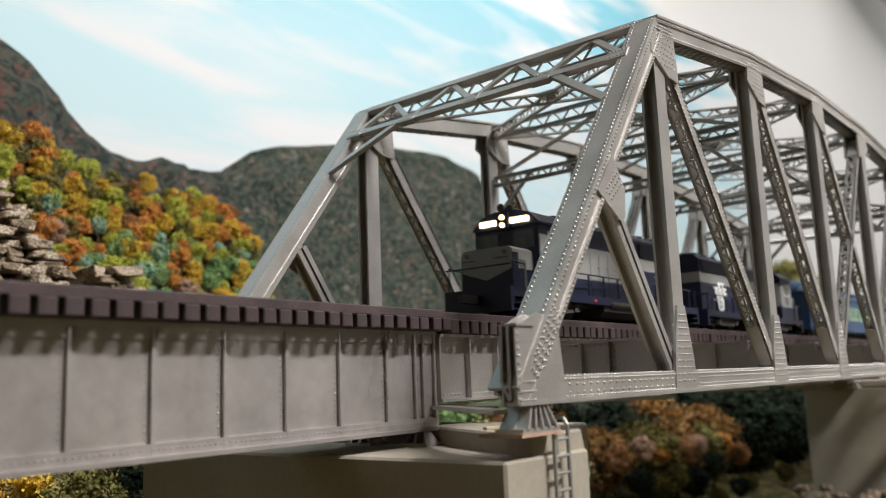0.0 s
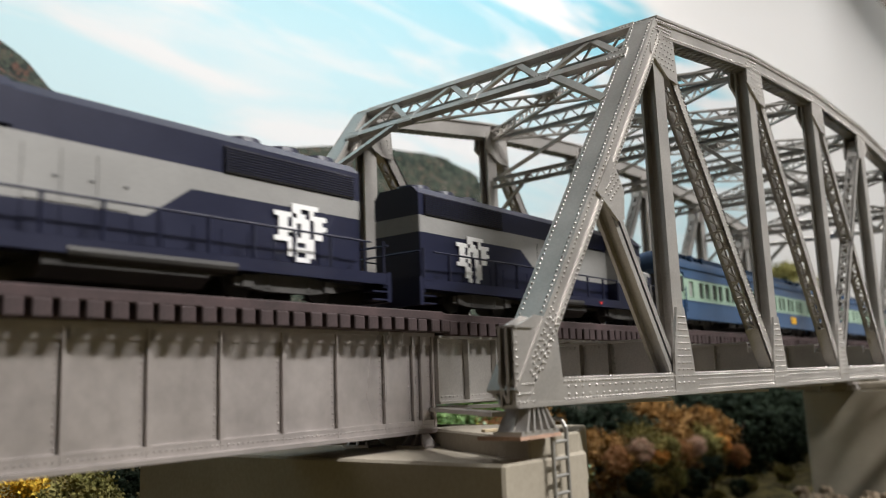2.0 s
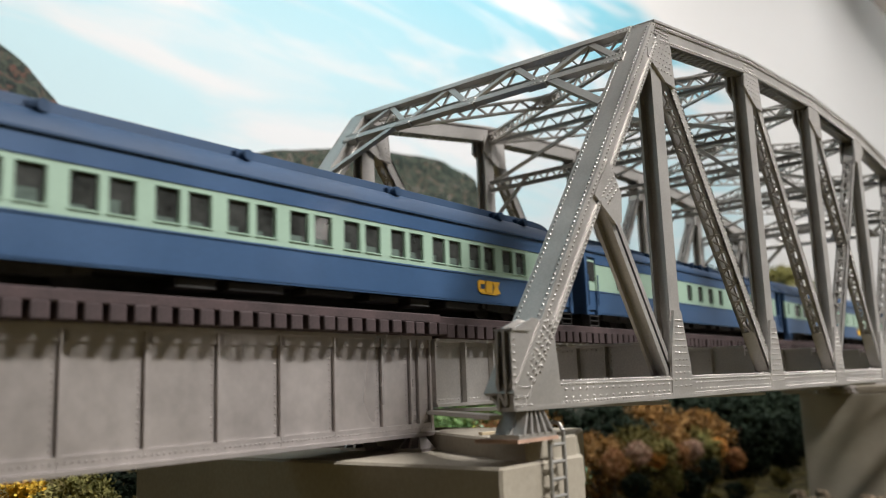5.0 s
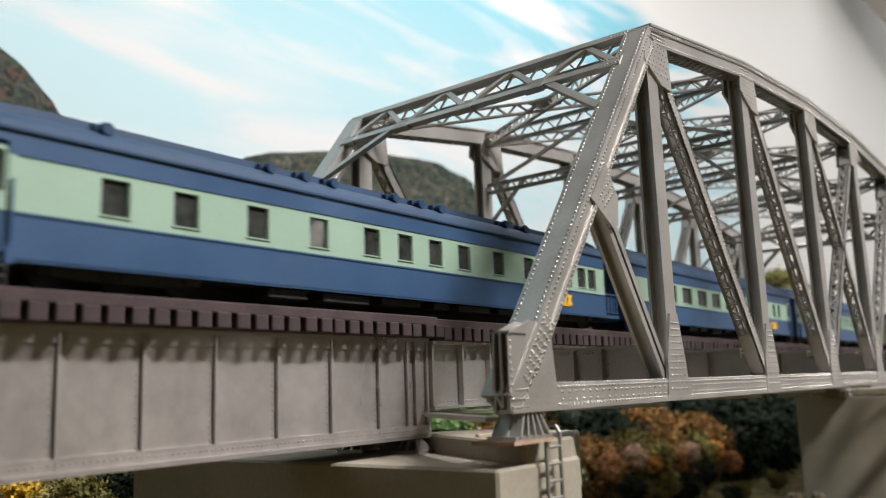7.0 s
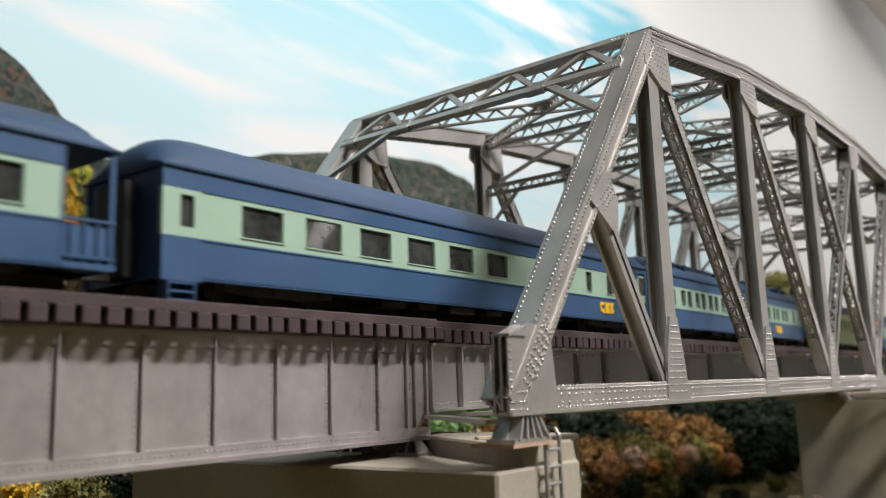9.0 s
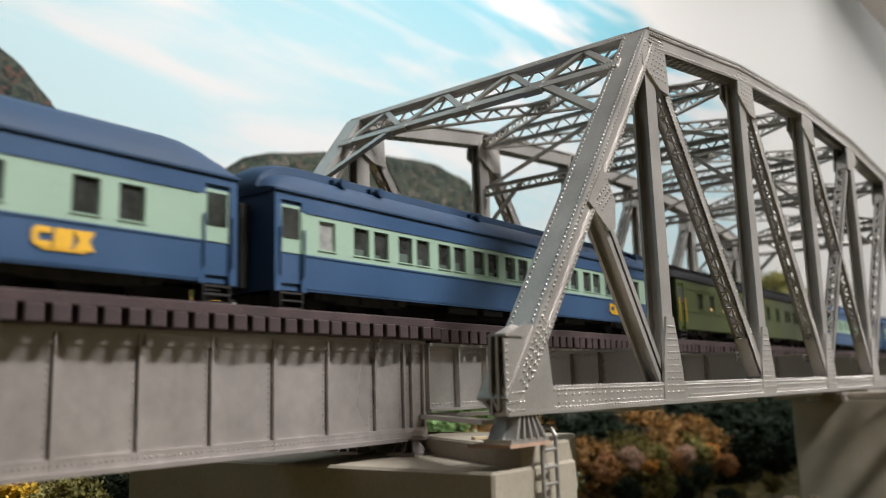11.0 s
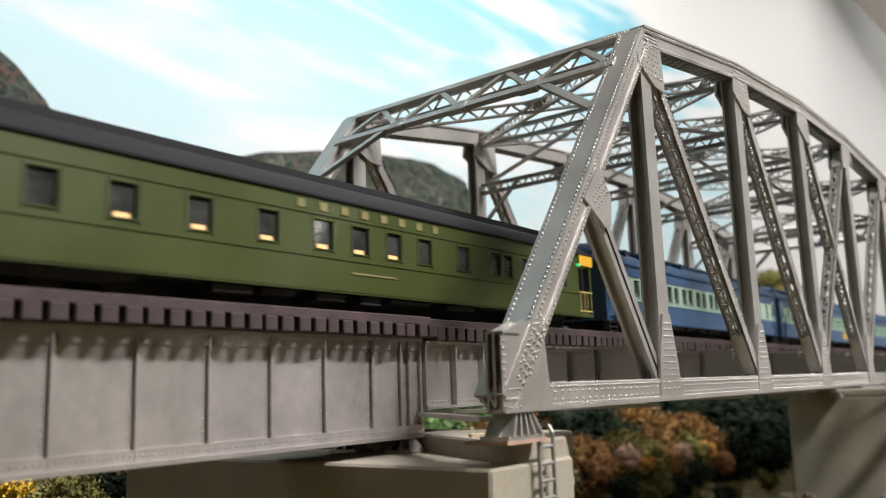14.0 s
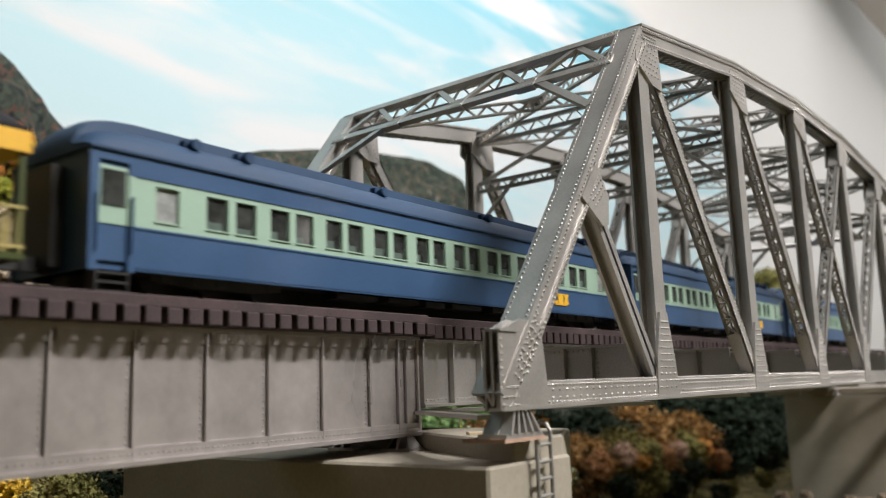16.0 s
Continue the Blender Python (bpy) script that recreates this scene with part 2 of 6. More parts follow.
def part(name, sh, material, parent=None, label="", smooth=False, fix=True, bevel=0.0, plates="", crease=0.0):
    """Links a Shape as one mesh object under its thing; plates: a name for the further plates of a built-up member, each a part of it."""
    if plates and len(sh.v) > 8:
        more, sh2 = sh, Shape()
        sh2.v, sh2.f = more.v[:8], more.f[:6]
        main = part(name, sh2, material, parent, label, smooth, fix, bevel)
        for k in range(1, len(more.v) // 8):
            one = Shape()
            one.v, one.f = more.v[8 * k:8 * k + 8], [tuple(i - 8 * k for i in q) for q in more.f[6 * k:6 * k + 6]]
            part(plates, one, material, main, "", smooth, fix, bevel)
        return main
    me = bpy.data.meshes.new(name)
    me.from_pydata(sh.v, [], sh.f)
    if fix or bevel:
        bm = bmesh.new()
        bm.from_mesh(me)
        if fix:
            bmesh.ops.recalc_face_normals(bm, faces=bm.faces)
        if bevel:
            bmesh.ops.bevel(bm, geom=list(bm.edges), offset=bevel, segments=1, affect="EDGES")
        bm.to_mesh(me)
        bm.free()
    if smooth:
        me.polygons.foreach_set("use_smooth", [True] * len(me.polygons))
        if crease:
            me.set_sharp_from_angle(angle=crease)
        me.update()
    me.materials.append(material)
    ob = new(name, me)
    ob.parent = parent
    if label:
        ob["label"] = label
    return ob


def thing(name, label, category, group="", kind="", m=None):
    ob = new(name)
    ob.empty_display_size = 0.01
    if m is not None:
        ob.matrix_basis = m
    return tagged(ob, label, category, group, kind)


# ---- the truss bridge: seven panels, near side at y = 0 ----
P, W, TW = 0.1, 0.158, 0.008
TOP = [0.0, 0.1393, 0.1532, 0.1600, 0.1600, 0.1532, 0.1393, 0.0]
CH = 0.0078
BC = 0.0068

bridge = thing("truss_bridge", "silver riveted steel through-truss railway bridge with arched top chord", "bridge")


def chord_z(x):
    i = min(6, max(0, int(x / P)))
    return TOP[i] + (TOP[i + 1] - TOP[i]) * (x / P - i)


def lacing(sh, a, b, ya, yb, step, w=0.0016, off=0.0, th=0.0005):
    """Zigzag flats between two edges of a member in the x-z plane."""
    ax, az = a
    bx, bz = b
    l = math.hypot(bx - ax, bz - az)
    nx, nz = -(bz - az) / l * off, (bx - ax) / l * off
    n = max(2, int(l / step))
    up = Vector((-(bz - az) / l, 0, (bx - ax) / l))
    for i in range(n):
        p = (ax + (bx - ax) * i / n + nx, ya if i % 2 else yb, az + (bz - az) * i / n + nz)
        q = (ax + (bx - ax) * (i + 1) / n + nx, yb if i % 2 else ya, az + (bz - az) * (i + 1) / n + nz)
        sh.beam(p, q, w, th, up)


def truss_side(near):
    def Y(d):
        return d if near else W - d
    out = (0, -1, 0) if near else (0, 1, 0)
    eps = -0.00002
    fine = near

    def plate(name, poly, d0, d1, parent=bridge):
        return part(name, Shape().prism(poly, Y(d0), Y(d1)), STEEL, parent)

    def rv(owner, sh):
        if sh.v:
            ob = part("rivets", sh, STEEL, owner, fix=False, smooth=True)
            ob["kind"] = "stuff"

    # bottom chord, built up of two webs with a cover plate and flange
    s = Shape()
    x0, x1 = -0.004, 0.704
    s.box(x0, x1, Y(0.0), Y(0.0014), 0.0004, BC)
    s.box(0.012, 0.688, Y(TW - 0.0014), Y(TW), 0.0004, BC)
    s.box(x0, x1, Y(-0.0008), Y(0.0050), -0.0006, 0.0004)
    s.box(0.006, 0.694, Y(0.0014), Y(TW - 0.0014), 0.0004, 0.0012)
    chord = part("bottom_chord", s, STEEL, bridge, plates="plate")
    s = Shape()
    if fine:
        for z, gap in ((0.0009, 0.0026), (0.0021, 0.0052), (0.0044, 0.0052), (0.0058, 0.0026)):
            s.rivets((0.018, Y(eps), z), (0.40, Y(eps), z), out, gap)
        s.rivets((0.018, Y(0.0007), BC), (0.40, Y(0.0007), BC), (0, 0, 1), 0.0026)
    rv(chord, s)

    # end posts
    for flip in (False, True):
        X = (lambda x: 0.7 - x) if flip else (lambda x: x)
        a, b = (X(-0.0012), 0.0015), (X(0.1006), 0.1356)
        h = 0.0072
        s = Shape()
        s.bar(a, b, h, Y(0.0), Y(0.0012))
        s.bar(a, b, h, Y(TW - 0.0012), Y(TW))
        sg = -1 if flip else 1
        s.bar(a, b, 0.0012, Y(-0.0009), Y(TW + 0.0009), sg * (h / 2 + 0.0003))
        s.bar(a, b, 0.0017, Y(-0.0007), Y(0.0012), sg * (-h / 2 + 0.0009))
        s.bar(a, b, 0.0017, Y(-0.0007), Y(0.0012), sg * (h / 2 - 0.0012))
        s.bar(a, b, 0.0022, Y(TW - 0.0012), Y(TW + 0.0007), sg * (-h / 2 + 0.0011))
        post = part("end_post", s, STEEL, bridge, plates="plate")
        s = Shape()
        lacing(s, (X(0.02), 0.033), (X(0.085), 0.117), Y(0.0012), Y(TW - 0.0012), 0.008, 0.0016, sg * -h / 2)
        part("lacing", s, STEEL, post)["kind"] = "stuff"
        if not flip:
            l = math.hypot(b[0] - a[0], b[1] - a[1])
            d = Vector(((b[0] - a[0]) / l, 0, (b[1] - a[1]) / l))
            n = Vector((-d.z, 0, d.x))
            s = Shape()
            for o in (h / 2 - 0.0011, -h / 2 + 0.0009):
                s.rivets(Vector((a[0], Y(-0.0007), a[1])) + n * o + d * 0.012, Vector((b[0], Y(-0.0007), b[1])) + n * o - d * 0.004, out, 0.0025)
            for yy in (0.0004, TW - 0.0004):
                s.rivets(Vector((a[0], Y(yy), a[1])) + n * (h / 2 + 0.0009) + d * 0.026, Vector((b[0], Y(yy), b[1])) + n * (h / 2 + 0.0009) - d * 0.003, n, 0.0025)
            if near:
                for k in range(9):
                    for o in (-0.0016, 0.0, 0.0016):
                        s.rivet(Vector((a[0], Y(eps - 0.0008), a[1])) + n * o + d * (0.008 + k * 0.0026), out)
            rv(post, s)
        # collision strut from the middle of the post to the first panel point
        s = Shape()
        s.bar((X(0.0545), 0.066), (X(0.0945), BC), 0.006, Y(0.001), Y(0.0022))
        s.bar((X(0.0545), 0.066), (X(0.0945), BC), 0.006, Y(TW - 0.0022), Y(TW - 0.001))
        s.bar((X(0.0545), 0.066), (X(0.0945), BC), 0.0012, Y(0.001), Y(TW - 0.001), 0.0 if flip else 0.0)
        part("strut", s, STEEL, bridge, plates="plate")
        pl = plate("gusset_plate", [(X(0.0445), 0.064), (X(0.0555), 0.0775), (X(0.0625), 0.0665), (X(0.0615), 0.057), (X(0.0575), 0.056)], -0.0009, 0.0002)
        if near and not flip:
            s = Shape()
            for k in range(6):
                for j in range(3):
                    s.rivet((0.0505 + k * 0.0014 + j * 0.0012, -0.0009, 0.0655 + k * 0.0012 - j * 0.0016), out)
            rv(pl, s)
        # foot plates and the bracket behind them
        pl = plate("gusset_plate", [(X(-0.0045), -0.0004), (X(-0.0045), 0.0200), (X(0.006), 0.0240), (X(0.0165), 0.0230), (X(0.0185), BC), (X(0.0185), -0.0004)], -0.0005, 0.0)
        plate("gusset_plate", [(X(-0.0045), -0.0004), (X(-0.0045), 0.0200), (X(0.006), 0.0240), (X(0.0165), 0.0230), (X(0.0185), BC), (X(0.0185), -0.0004)], 0.0040, 0.0046)
        s = Shape()
        if near and not flip:
            for z in (0.0008, 0.003, 0.0055):
                s.rivets((-0.003, -0.0005, z), (0.0035, -0.0005, z), out, 0.002)
            s.rivets((-0.0035, -0.0005, 0.001), (-0.0035, -0.0005, 0.020), out, 0.0024)
        rv(pl, s)
        xa, xb = sorted((X(-0.0045), X(0.004)))
        s = Shape()
        s.box(xa, xb, Y(-0.0010), Y(0.0050), 0.0203, 0.0209)
        xl = X(-0.0041)
        s.box(*sorted((X(0.0020), X(0.0026))), Y(0.0005), Y(0.0040), 0.0006, 0.0203)
        s.beam((xl, Y(0.0040), 0.0203), (xl, Y(0.0046), 0.006), 0.0008, 0.0010, (1, 0, 0))
        s.beam((xl, Y(0.0046), 0.006), (xl, Y(0.0022), 0.0008), 0.0008, 0.0010, (1, 0, 0))
        s.beam((xl, Y(0.0018), 0.0203), (xl, Y(0.0018), 0.001), 0.0008, 0.0014, (1, 0, 0))
        part("end_bracket", s, STEEL, bridge, plates="bracket_bar")
        # bearing shoe: ribbed pedestal
        s = Shape()
        xc = X(0.006)
        s.prism([(xc - 0.004, -0.0006), (xc + 0.004, -0.0006), (xc + 0.0078, -0.0066), (xc - 0.0078, -0.0066)], Y(0.003), Y(0.0046))
        s.box(xc - 0.0088, xc + 0.0088, Y(-0.0005), Y(0.0088), -0.0078, -0.0066)
        for k in range(5):
            o = -0.0036 + 0.0018 * k
            s.hexa([(xc + o - 0.0004, Y(0.0), -0.0006), (xc + o + 0.0004, Y(0.0), -0.0006), (xc + o + 0.0004, Y(0.0078), -0.0006), (xc + o - 0.0004, Y(0.0078), -0.0006),
                    (xc + 1.9 * o - 0.0004, Y(-0.001), -0.0066), (xc + 1.9 * o + 0.0004, Y(-0.001), -0.0066), (xc + 1.9 * o + 0.0004, Y(0.0085), -0.0066), (xc + 1.9 * o - 0.0004, Y(0.0085), -0.0066)])
        part("bearing_shoe", s, STEEL, bridge, plates="rib")

    # top chord, one length between panel points
    for i in range(1, 6):
        a, b = (i * P - (0.001 if i == 1 else 0), TOP[i]), ((i + 1) * P + (0.001 if i == 5 else 0), TOP[i + 1])
        s = Shape()
        s.bar(a, b, CH, Y(0.0), Y(0.0012), -CH / 2)
        s.bar(a, b, CH, Y(TW - 0.0012), Y(TW), -CH / 2)
        s.bar(a, b, 0.0010, Y(-0.0009), Y(TW + 0.0009), 0.0)
        s.bar(a, b, 0.0016, Y(-0.0005), Y(0.0012), -CH + 0.0008)
        s.bar(a, b, 0.0016, Y(-0.0005), Y(0.0012), -0.0013)
        part_ch = part("top_chord", s, STEEL, bridge, plates="plate")
        s = Shape()
        lacing(s, a, b, Y(0.0012), Y(TW - 0.0012), 0.0027, 0.0017, -CH)
        part("lacing", s, STEEL, part_ch)["kind"] = "stuff"
        s = Shape()
        if i <= 3:
            for o in (-0.0014, -CH + 0.0008):
                s.rivets((a[0], Y(-0.0005), a[1] + o), (b[0], Y(-0.0005), b[1] + o), out, 0.0025)
        if near and i == 1:
            for r in range(5):
                s.rivets((a[0] - 0.003, Y(eps), a[1] - 0.0022 - r * 0.0014), (a[0] + 0.013, Y(eps), a[1] - 0.0008 - r * 0.0014), out, 0.0022)
        if near and i in (2, 3):
            for r in range(4):
                s.rivets((a[0] - 0.004, Y(eps), a[1] - 0.0026 - r * 0.0016), (a[0] + 0.008, Y(eps), a[1] - 0.0014 - r * 0.0016), out, 0.0022)
        rv(part_ch, s)

    # verticals: rolled H sections with splayed gussets
    for i in range(1, 7):
        x, zt = i * P, TOP[i] - 0.004
        s = Shape()
        w = 0.0042
        t = 0.0006
        sec = [(x - w, 0.0006), (x + w, 0.0006), (x + w, 0.0016), (x + t, 0.0016), (x + t, 0.0058), (x + w, 0.0058), (x + w, 0.0067), (x - w, 0.0067), (x - w, 0.0058), (x - t, 0.0058), (x - t, 0.0016), (x - w, 0.0016)]
        s.loft([[(a, Y(b), 0.004) for a, b in sec], [(a, Y(b), zt) for a, b in sec]])
        part("vertical", s, STEEL, bridge)
        lo = plate("gusset_plate", [(x - 0.009, 0.0002), (x + 0.009, 0.0002), (x + 0.0075, 0.012), (x + 0.003, 0.030), (x - 0.003, 0.030), (x - 0.0075, 0.014)], -0.0004, 0.0006)
        z = TOP[i] - CH + 0.002
        side = 1 if i <= 3 else -1
        up = plate("gusset_plate", [(x - side * 0.006, z), (x + side * 0.013, z), (x + side * 0.0145, z - 0.017), (x + side * 0.006, z - 0.0165), (x - side * 0.0075, z - 0.0095)], -0.0004, 0.0006)
        plate("gusset_plate", [(x - side * 0.006, z), (x + side * 0.013, z), (x + side * 0.0145, z - 0.017), (x + side * 0.006, z - 0.0165), (x - side * 0.0075, z - 0.0095)], TW - 0.0006, TW + 0.0004)
        inner = plate("gusset_plate", [(x - 0.009, 0.0002), (x + 0.009, 0.0002), (x + 0.0075, 0.012), (x + 0.003, 0.030), (x - 0.003, 0.030), (x - 0.0075, 0.014)], TW - 0.0012, TW - 0.0002)
        if not near and i <= 3:
            s = Shape()
            for k in range(7):
                for j in range(3):
                    s.rivet((x - 0.002 + side * (j * 0.0052 + 0.0006 * k), W - TW - 0.0004, z - 0.0012 - 0.0022 * k), (0, -1, 0))
            s.rivets((x + side * 0.0125, W - TW - 0.0004, z - 0.001), (x + side * 0.0135, W - TW - 0.0004, z - 0.016), (0, -1, 0), 0.0022)
            rv(inner, s)
        s = Shape()
        s2 = Shape()
        if near and i <= 4:
            for k in range(11):
                ww = 0.0062 - 0.00040 * k
                for o in (-ww, -ww / 3, ww / 3, ww):
                    s.rivet((x + o, -0.0004, 0.0035 + 0.0023 * k), out)
            for k in range(6):
                for j in range(6):
                    px = x - 0.004 + j * 0.0028 + (k % 2) * 0.0013
                    s2.rivet((px, -0.0004, z - 0.0015 - 0.0022 * k), out)
        rv(lo, s)
        rv(up, s2)

    DW = 0.0074
    # diagonals: two plates joined by zigzag lacing
    runs = [(1, 2), (2, 3), (3, 4), (4, 3), (5, 4), (6, 5)]
    for i, j in runs:
        sx = 1 if j > i else -1
        a, b = (i * P + sx * 0.006, TOP[i] - CH - 0.004), (j * P - sx * 0.005, 0.010)
        h = 0.0064 if abs(i - 3.5) > 0.6 else 0.005
        s = Shape()
        s.bar(a, b, h, Y(0.0006), Y(0.0016))
        s.bar(a, b, h, Y(DW - 0.0016), Y(DW - 0.0006))
        for o in (-h / 2 + 0.0005, h / 2 - 0.0005):
            s.bar(a, b, 0.0010, Y(0.0006), Y(0.0022), o)
            s.bar(a, b, 0.0010, Y(DW - 0.0022), Y(DW - 0.0006), o)
        di = part("diagonal", s, STEEL, bridge, plates="plate")
        s = Shape()
        ln = math.hypot(b[0] - a[0], b[1] - a[1])
        k0, k1 = 0.08, 0.86
        pa = (a[0] + (b[0] - a[0]) * k0, a[1] + (b[1] - a[1]) * k0)
        pb = (a[0] + (b[0] - a[0]) * k1, a[1] + (b[1] - a[1]) * k1)
        for o in (-h / 2 - 0.0001, h / 2 + 0.0001):
            lacing(s, pa, pb, Y(0.0018), Y(DW - 0.0018), 0.0042, 0.0007, o)
            n = int(ln * (k1 - k0) / 0.0080)
            for q in range(n + 1):
                t0 = k0 + (k1 - k0) * q / n
                t1 = t0 + 0.0008 / ln
                s.bar((a[0] + (b[0] - a[0]) * t0, a[1] + (b[1] - a[1]) * t0), (a[0] + (b[0] - a[0]) * t1, a[1] + (b[1] - a[1]) * t1), 0.0005, Y(0.001), Y(DW - 0.001), o)
            s.bar(pb, (b[0], b[1]), 0.0006, Y(0.001), Y(DW - 0.001), o)
            s.bar(a, pa, 0.0006, Y(0.001), Y(DW - 0.001), o)
        part("lacing", s, STEEL, di)["kind"] = "stuff"
        s = Shape()
        if i <= 3:
            d = Vector((b[0] - a[0], 0, b[1] - a[1])) / ln
            n = Vector((-d.z, 0, d.x))
            for o in (-h / 2 + 0.0013, h / 2 - 0.0013):
                s.rivets(Vector((a[0], Y(0.0006), a[1])) + n * o, Vector((b[0], Y(0.0006), b[1])) + n * o, out, 0.0026)
            if not near:
                for o in (-h / 2 + 0.0013, h / 2 - 0.0013):
                    s.rivets(Vector((a[0], Y(DW - 0.0006), a[1])) + n * o, Vector((b[0], Y(DW - 0.0006), b[1])) + n * o, (0, -1, 0), 0.0026)
        rv(di, s)


truss_side(True)
truss_side(False)


def cross_girt(x, z, drop, name="top_strut", yc0=TW, yc1=W - TW):
    """A laced strut across the bridge: two flats with zigzag bars between."""
    s = Shape()
    for zz in (z, z - drop):
        s.box(x - 0.0020, x + 0.0020, yc0, yc1, zz - 0.0004, zz + 0.0004)
        s.box(x - 0.0020, x - 0.0014, yc0, yc1, zz - 0.0012, zz + 0.0010)
    ob = part(name, s, STEEL, bridge, plates="flat")
    s = Shape()
    n = int((yc1 - yc0) / (drop * 0.9))
    for i in range(n):
        ya, yb = yc0 + (yc1 - yc0) * i / n, yc0 + (yc1 - yc0) * (i + 1) / n
        za, zb = (z, z - drop) if i % 2 else (z - drop, z)
        for xx in (x - 0.0017,):
            s.beam((xx, ya, za), (xx, yb, zb), 0.0006, 0.0010, (1, 0, 0))
    part("lacing", s, STEEL, ob)["kind"] = "stuff"


def lattice(a, b, w, h, step, name="sway_brace"):
    """A light laced beam between any two points."""
    a, b = Vector(a), Vector(b)
    d = (b - a).normalized()
    u = Vector((0, 0, 1)) - d * d.z
    u.normalize()
    s = Shape()
    for o in (-h / 2, h / 2):
        s.beam(a + u * o, b + u * o, w, 0.0009)
    ob = part(name, s, STEEL, bridge, plates="flat")
    s = Shape()
    l = (b - a).length
    n = max(2, int(l / step))
    for i in range(n):
        o0, o1 = (-h / 2, h / 2) if i % 2 else (h / 2, -h / 2)
        s.beam(a + d * (l * i / n) + u * o0, a + d * (l * (i + 1) / n) + u * o1, 0.0007, 0.0011)
    part("lacing", s, STEEL, ob)["kind"] = "stuff"


# portal bracing in the plane of each pair of end posts, sway frames and top laterals over the panels
dpx, dpz = 0.105 / math.hypot(0.105, 0.1355), 0.1355 / math.hypot(0.105, 0.1355)
for flip in (False, True):
    X = (lambda x: 0.7 - x) if flip else (lambda x: x)
    q = lambda s_, y: (X(0.0985 - dpx * s_), y, 0.1385 - dpz * s_)
    nrm = (X(1) - X(0)) and Vector(((-dpz if not flip else dpz), 0, dpx))
    ys = [TW + (W - 2 * TW) * k / 4 for k in range(5)]
    s = Shape()
    s.beam(q(0.0012, TW), q(0.0012, W - TW), 0.0034, 0.0024, nrm)
    part("portal_strut", s, STEEL, bridge)
    s = Shape()
    s.beam(q(0.0200, TW), q(0.0200, W - TW), 0.0034, 0.0024, nrm)
    part("portal_strut", s, STEEL, bridge)
    for k in range(8):
        s = Shape()
        za_, zb_ = (0.002, 0.0195) if k % 2 else (0.0195, 0.002)
        ya_, yb_ = TW + (W - 2 * TW) * k / 8, TW + (W - 2 * TW) * (k + 1) / 8
        s.beam(q(za_, ya_), q(zb_, yb_), 0.0024, 0.0014, nrm)
        part("portal_brace", s, STEEL, bridge)
    for yk in (TW, W - TW):
        s = Shape()
        sg = 1 if yk < W / 2 else -1
        s.beam(q(0.046, yk), q(0.0200, yk + sg * 0.030), 0.0030, 0.002, nrm)
        part("portal_knee", s, STEEL, bridge)
    for k in range(5):
        s = Shape()
        s.beam(q(0.0172, max(TW + 0.002, min(W - TW - 0.002, ys[k]))), q(0.0225, max(TW + 0.002, min(W - TW - 0.002, ys[k]))), 0.0085, 0.0026, nrm)
        gp = part("gusset_plate", s, STEEL, bridge)
        if not flip:
            s = Shape()
            yk = max(TW + 0.002, min(W - TW - 0.002, ys[k]))
            for o in (-0.0015, 0.0015):
                for d_ in (0.0182, 0.0215):
                    p_ = Vector(q(d_, yk)) + nrm * 0.0014
                    s.rivets(p_ + Vector((0, -0.0036, 0)), p_ + Vector((0, 0.0036, 0)), nrm, 0.0018, 0.0004)
            s.rivets(Vector(q(0.0012, yk - 0.005)) + nrm * 0.0012, Vector(q(0.0012, yk + 0.005)) + nrm * 0.0012, nrm, 0.0018, 0.0004)
            ob = part("rivets", s, STEEL, gp, fix=False, smooth=True)
            ob["kind"] = "stuff"
for i in range(1, 7):
    z = TOP[i] - 0.003
    cross_girt(i * P, z, 0.0065)
    if 1 < i < 6:
        cross_girt(i * P, z - 0.030, 0.0045, "sway_strut")
        ym = W / 2
        for y0, y1 in ((TW, ym), (W - TW, ym)):
            s = Shape()
            s.beam((i * P, y0, z - 0.030), (i * P, y1, z - 0.006), 0.0017, 0.0017)
            part("sway_brace", s, STEEL, bridge)
            s = Shape()
            s.beam((i * P, y0, z - 0.052), (i * P, y0 + (y1 - y0) * 0.35, z - 0.030), 0.0017, 0.0017)
            part("sway_knee", s, STEEL, bridge)
    if i < 6:
        z2 = TOP[i + 1] - 0.003
        lattice((i * P, TW, z - 0.004), ((i + 1) * P, W - TW, z2 - 0.004), 0.0022, 0.0050, 0.0052, "top_lateral")
        lattice((i * P, W - TW, z - 0.004), ((i + 1) * P, TW, z2 - 0.004), 0.0022, 0.0050, 0.0052, "top_lateral")
        s = Shape()
        s.box((i + 0.5) * P - 0.006, (i + 0.5) * P + 0.006, W / 2 - 0.006, W / 2 + 0.006, (z + z2) / 2 - 0.0032, (z + z2) / 2 - 0.0022)
        part("gusset_plate", s, STEEL, bridge)

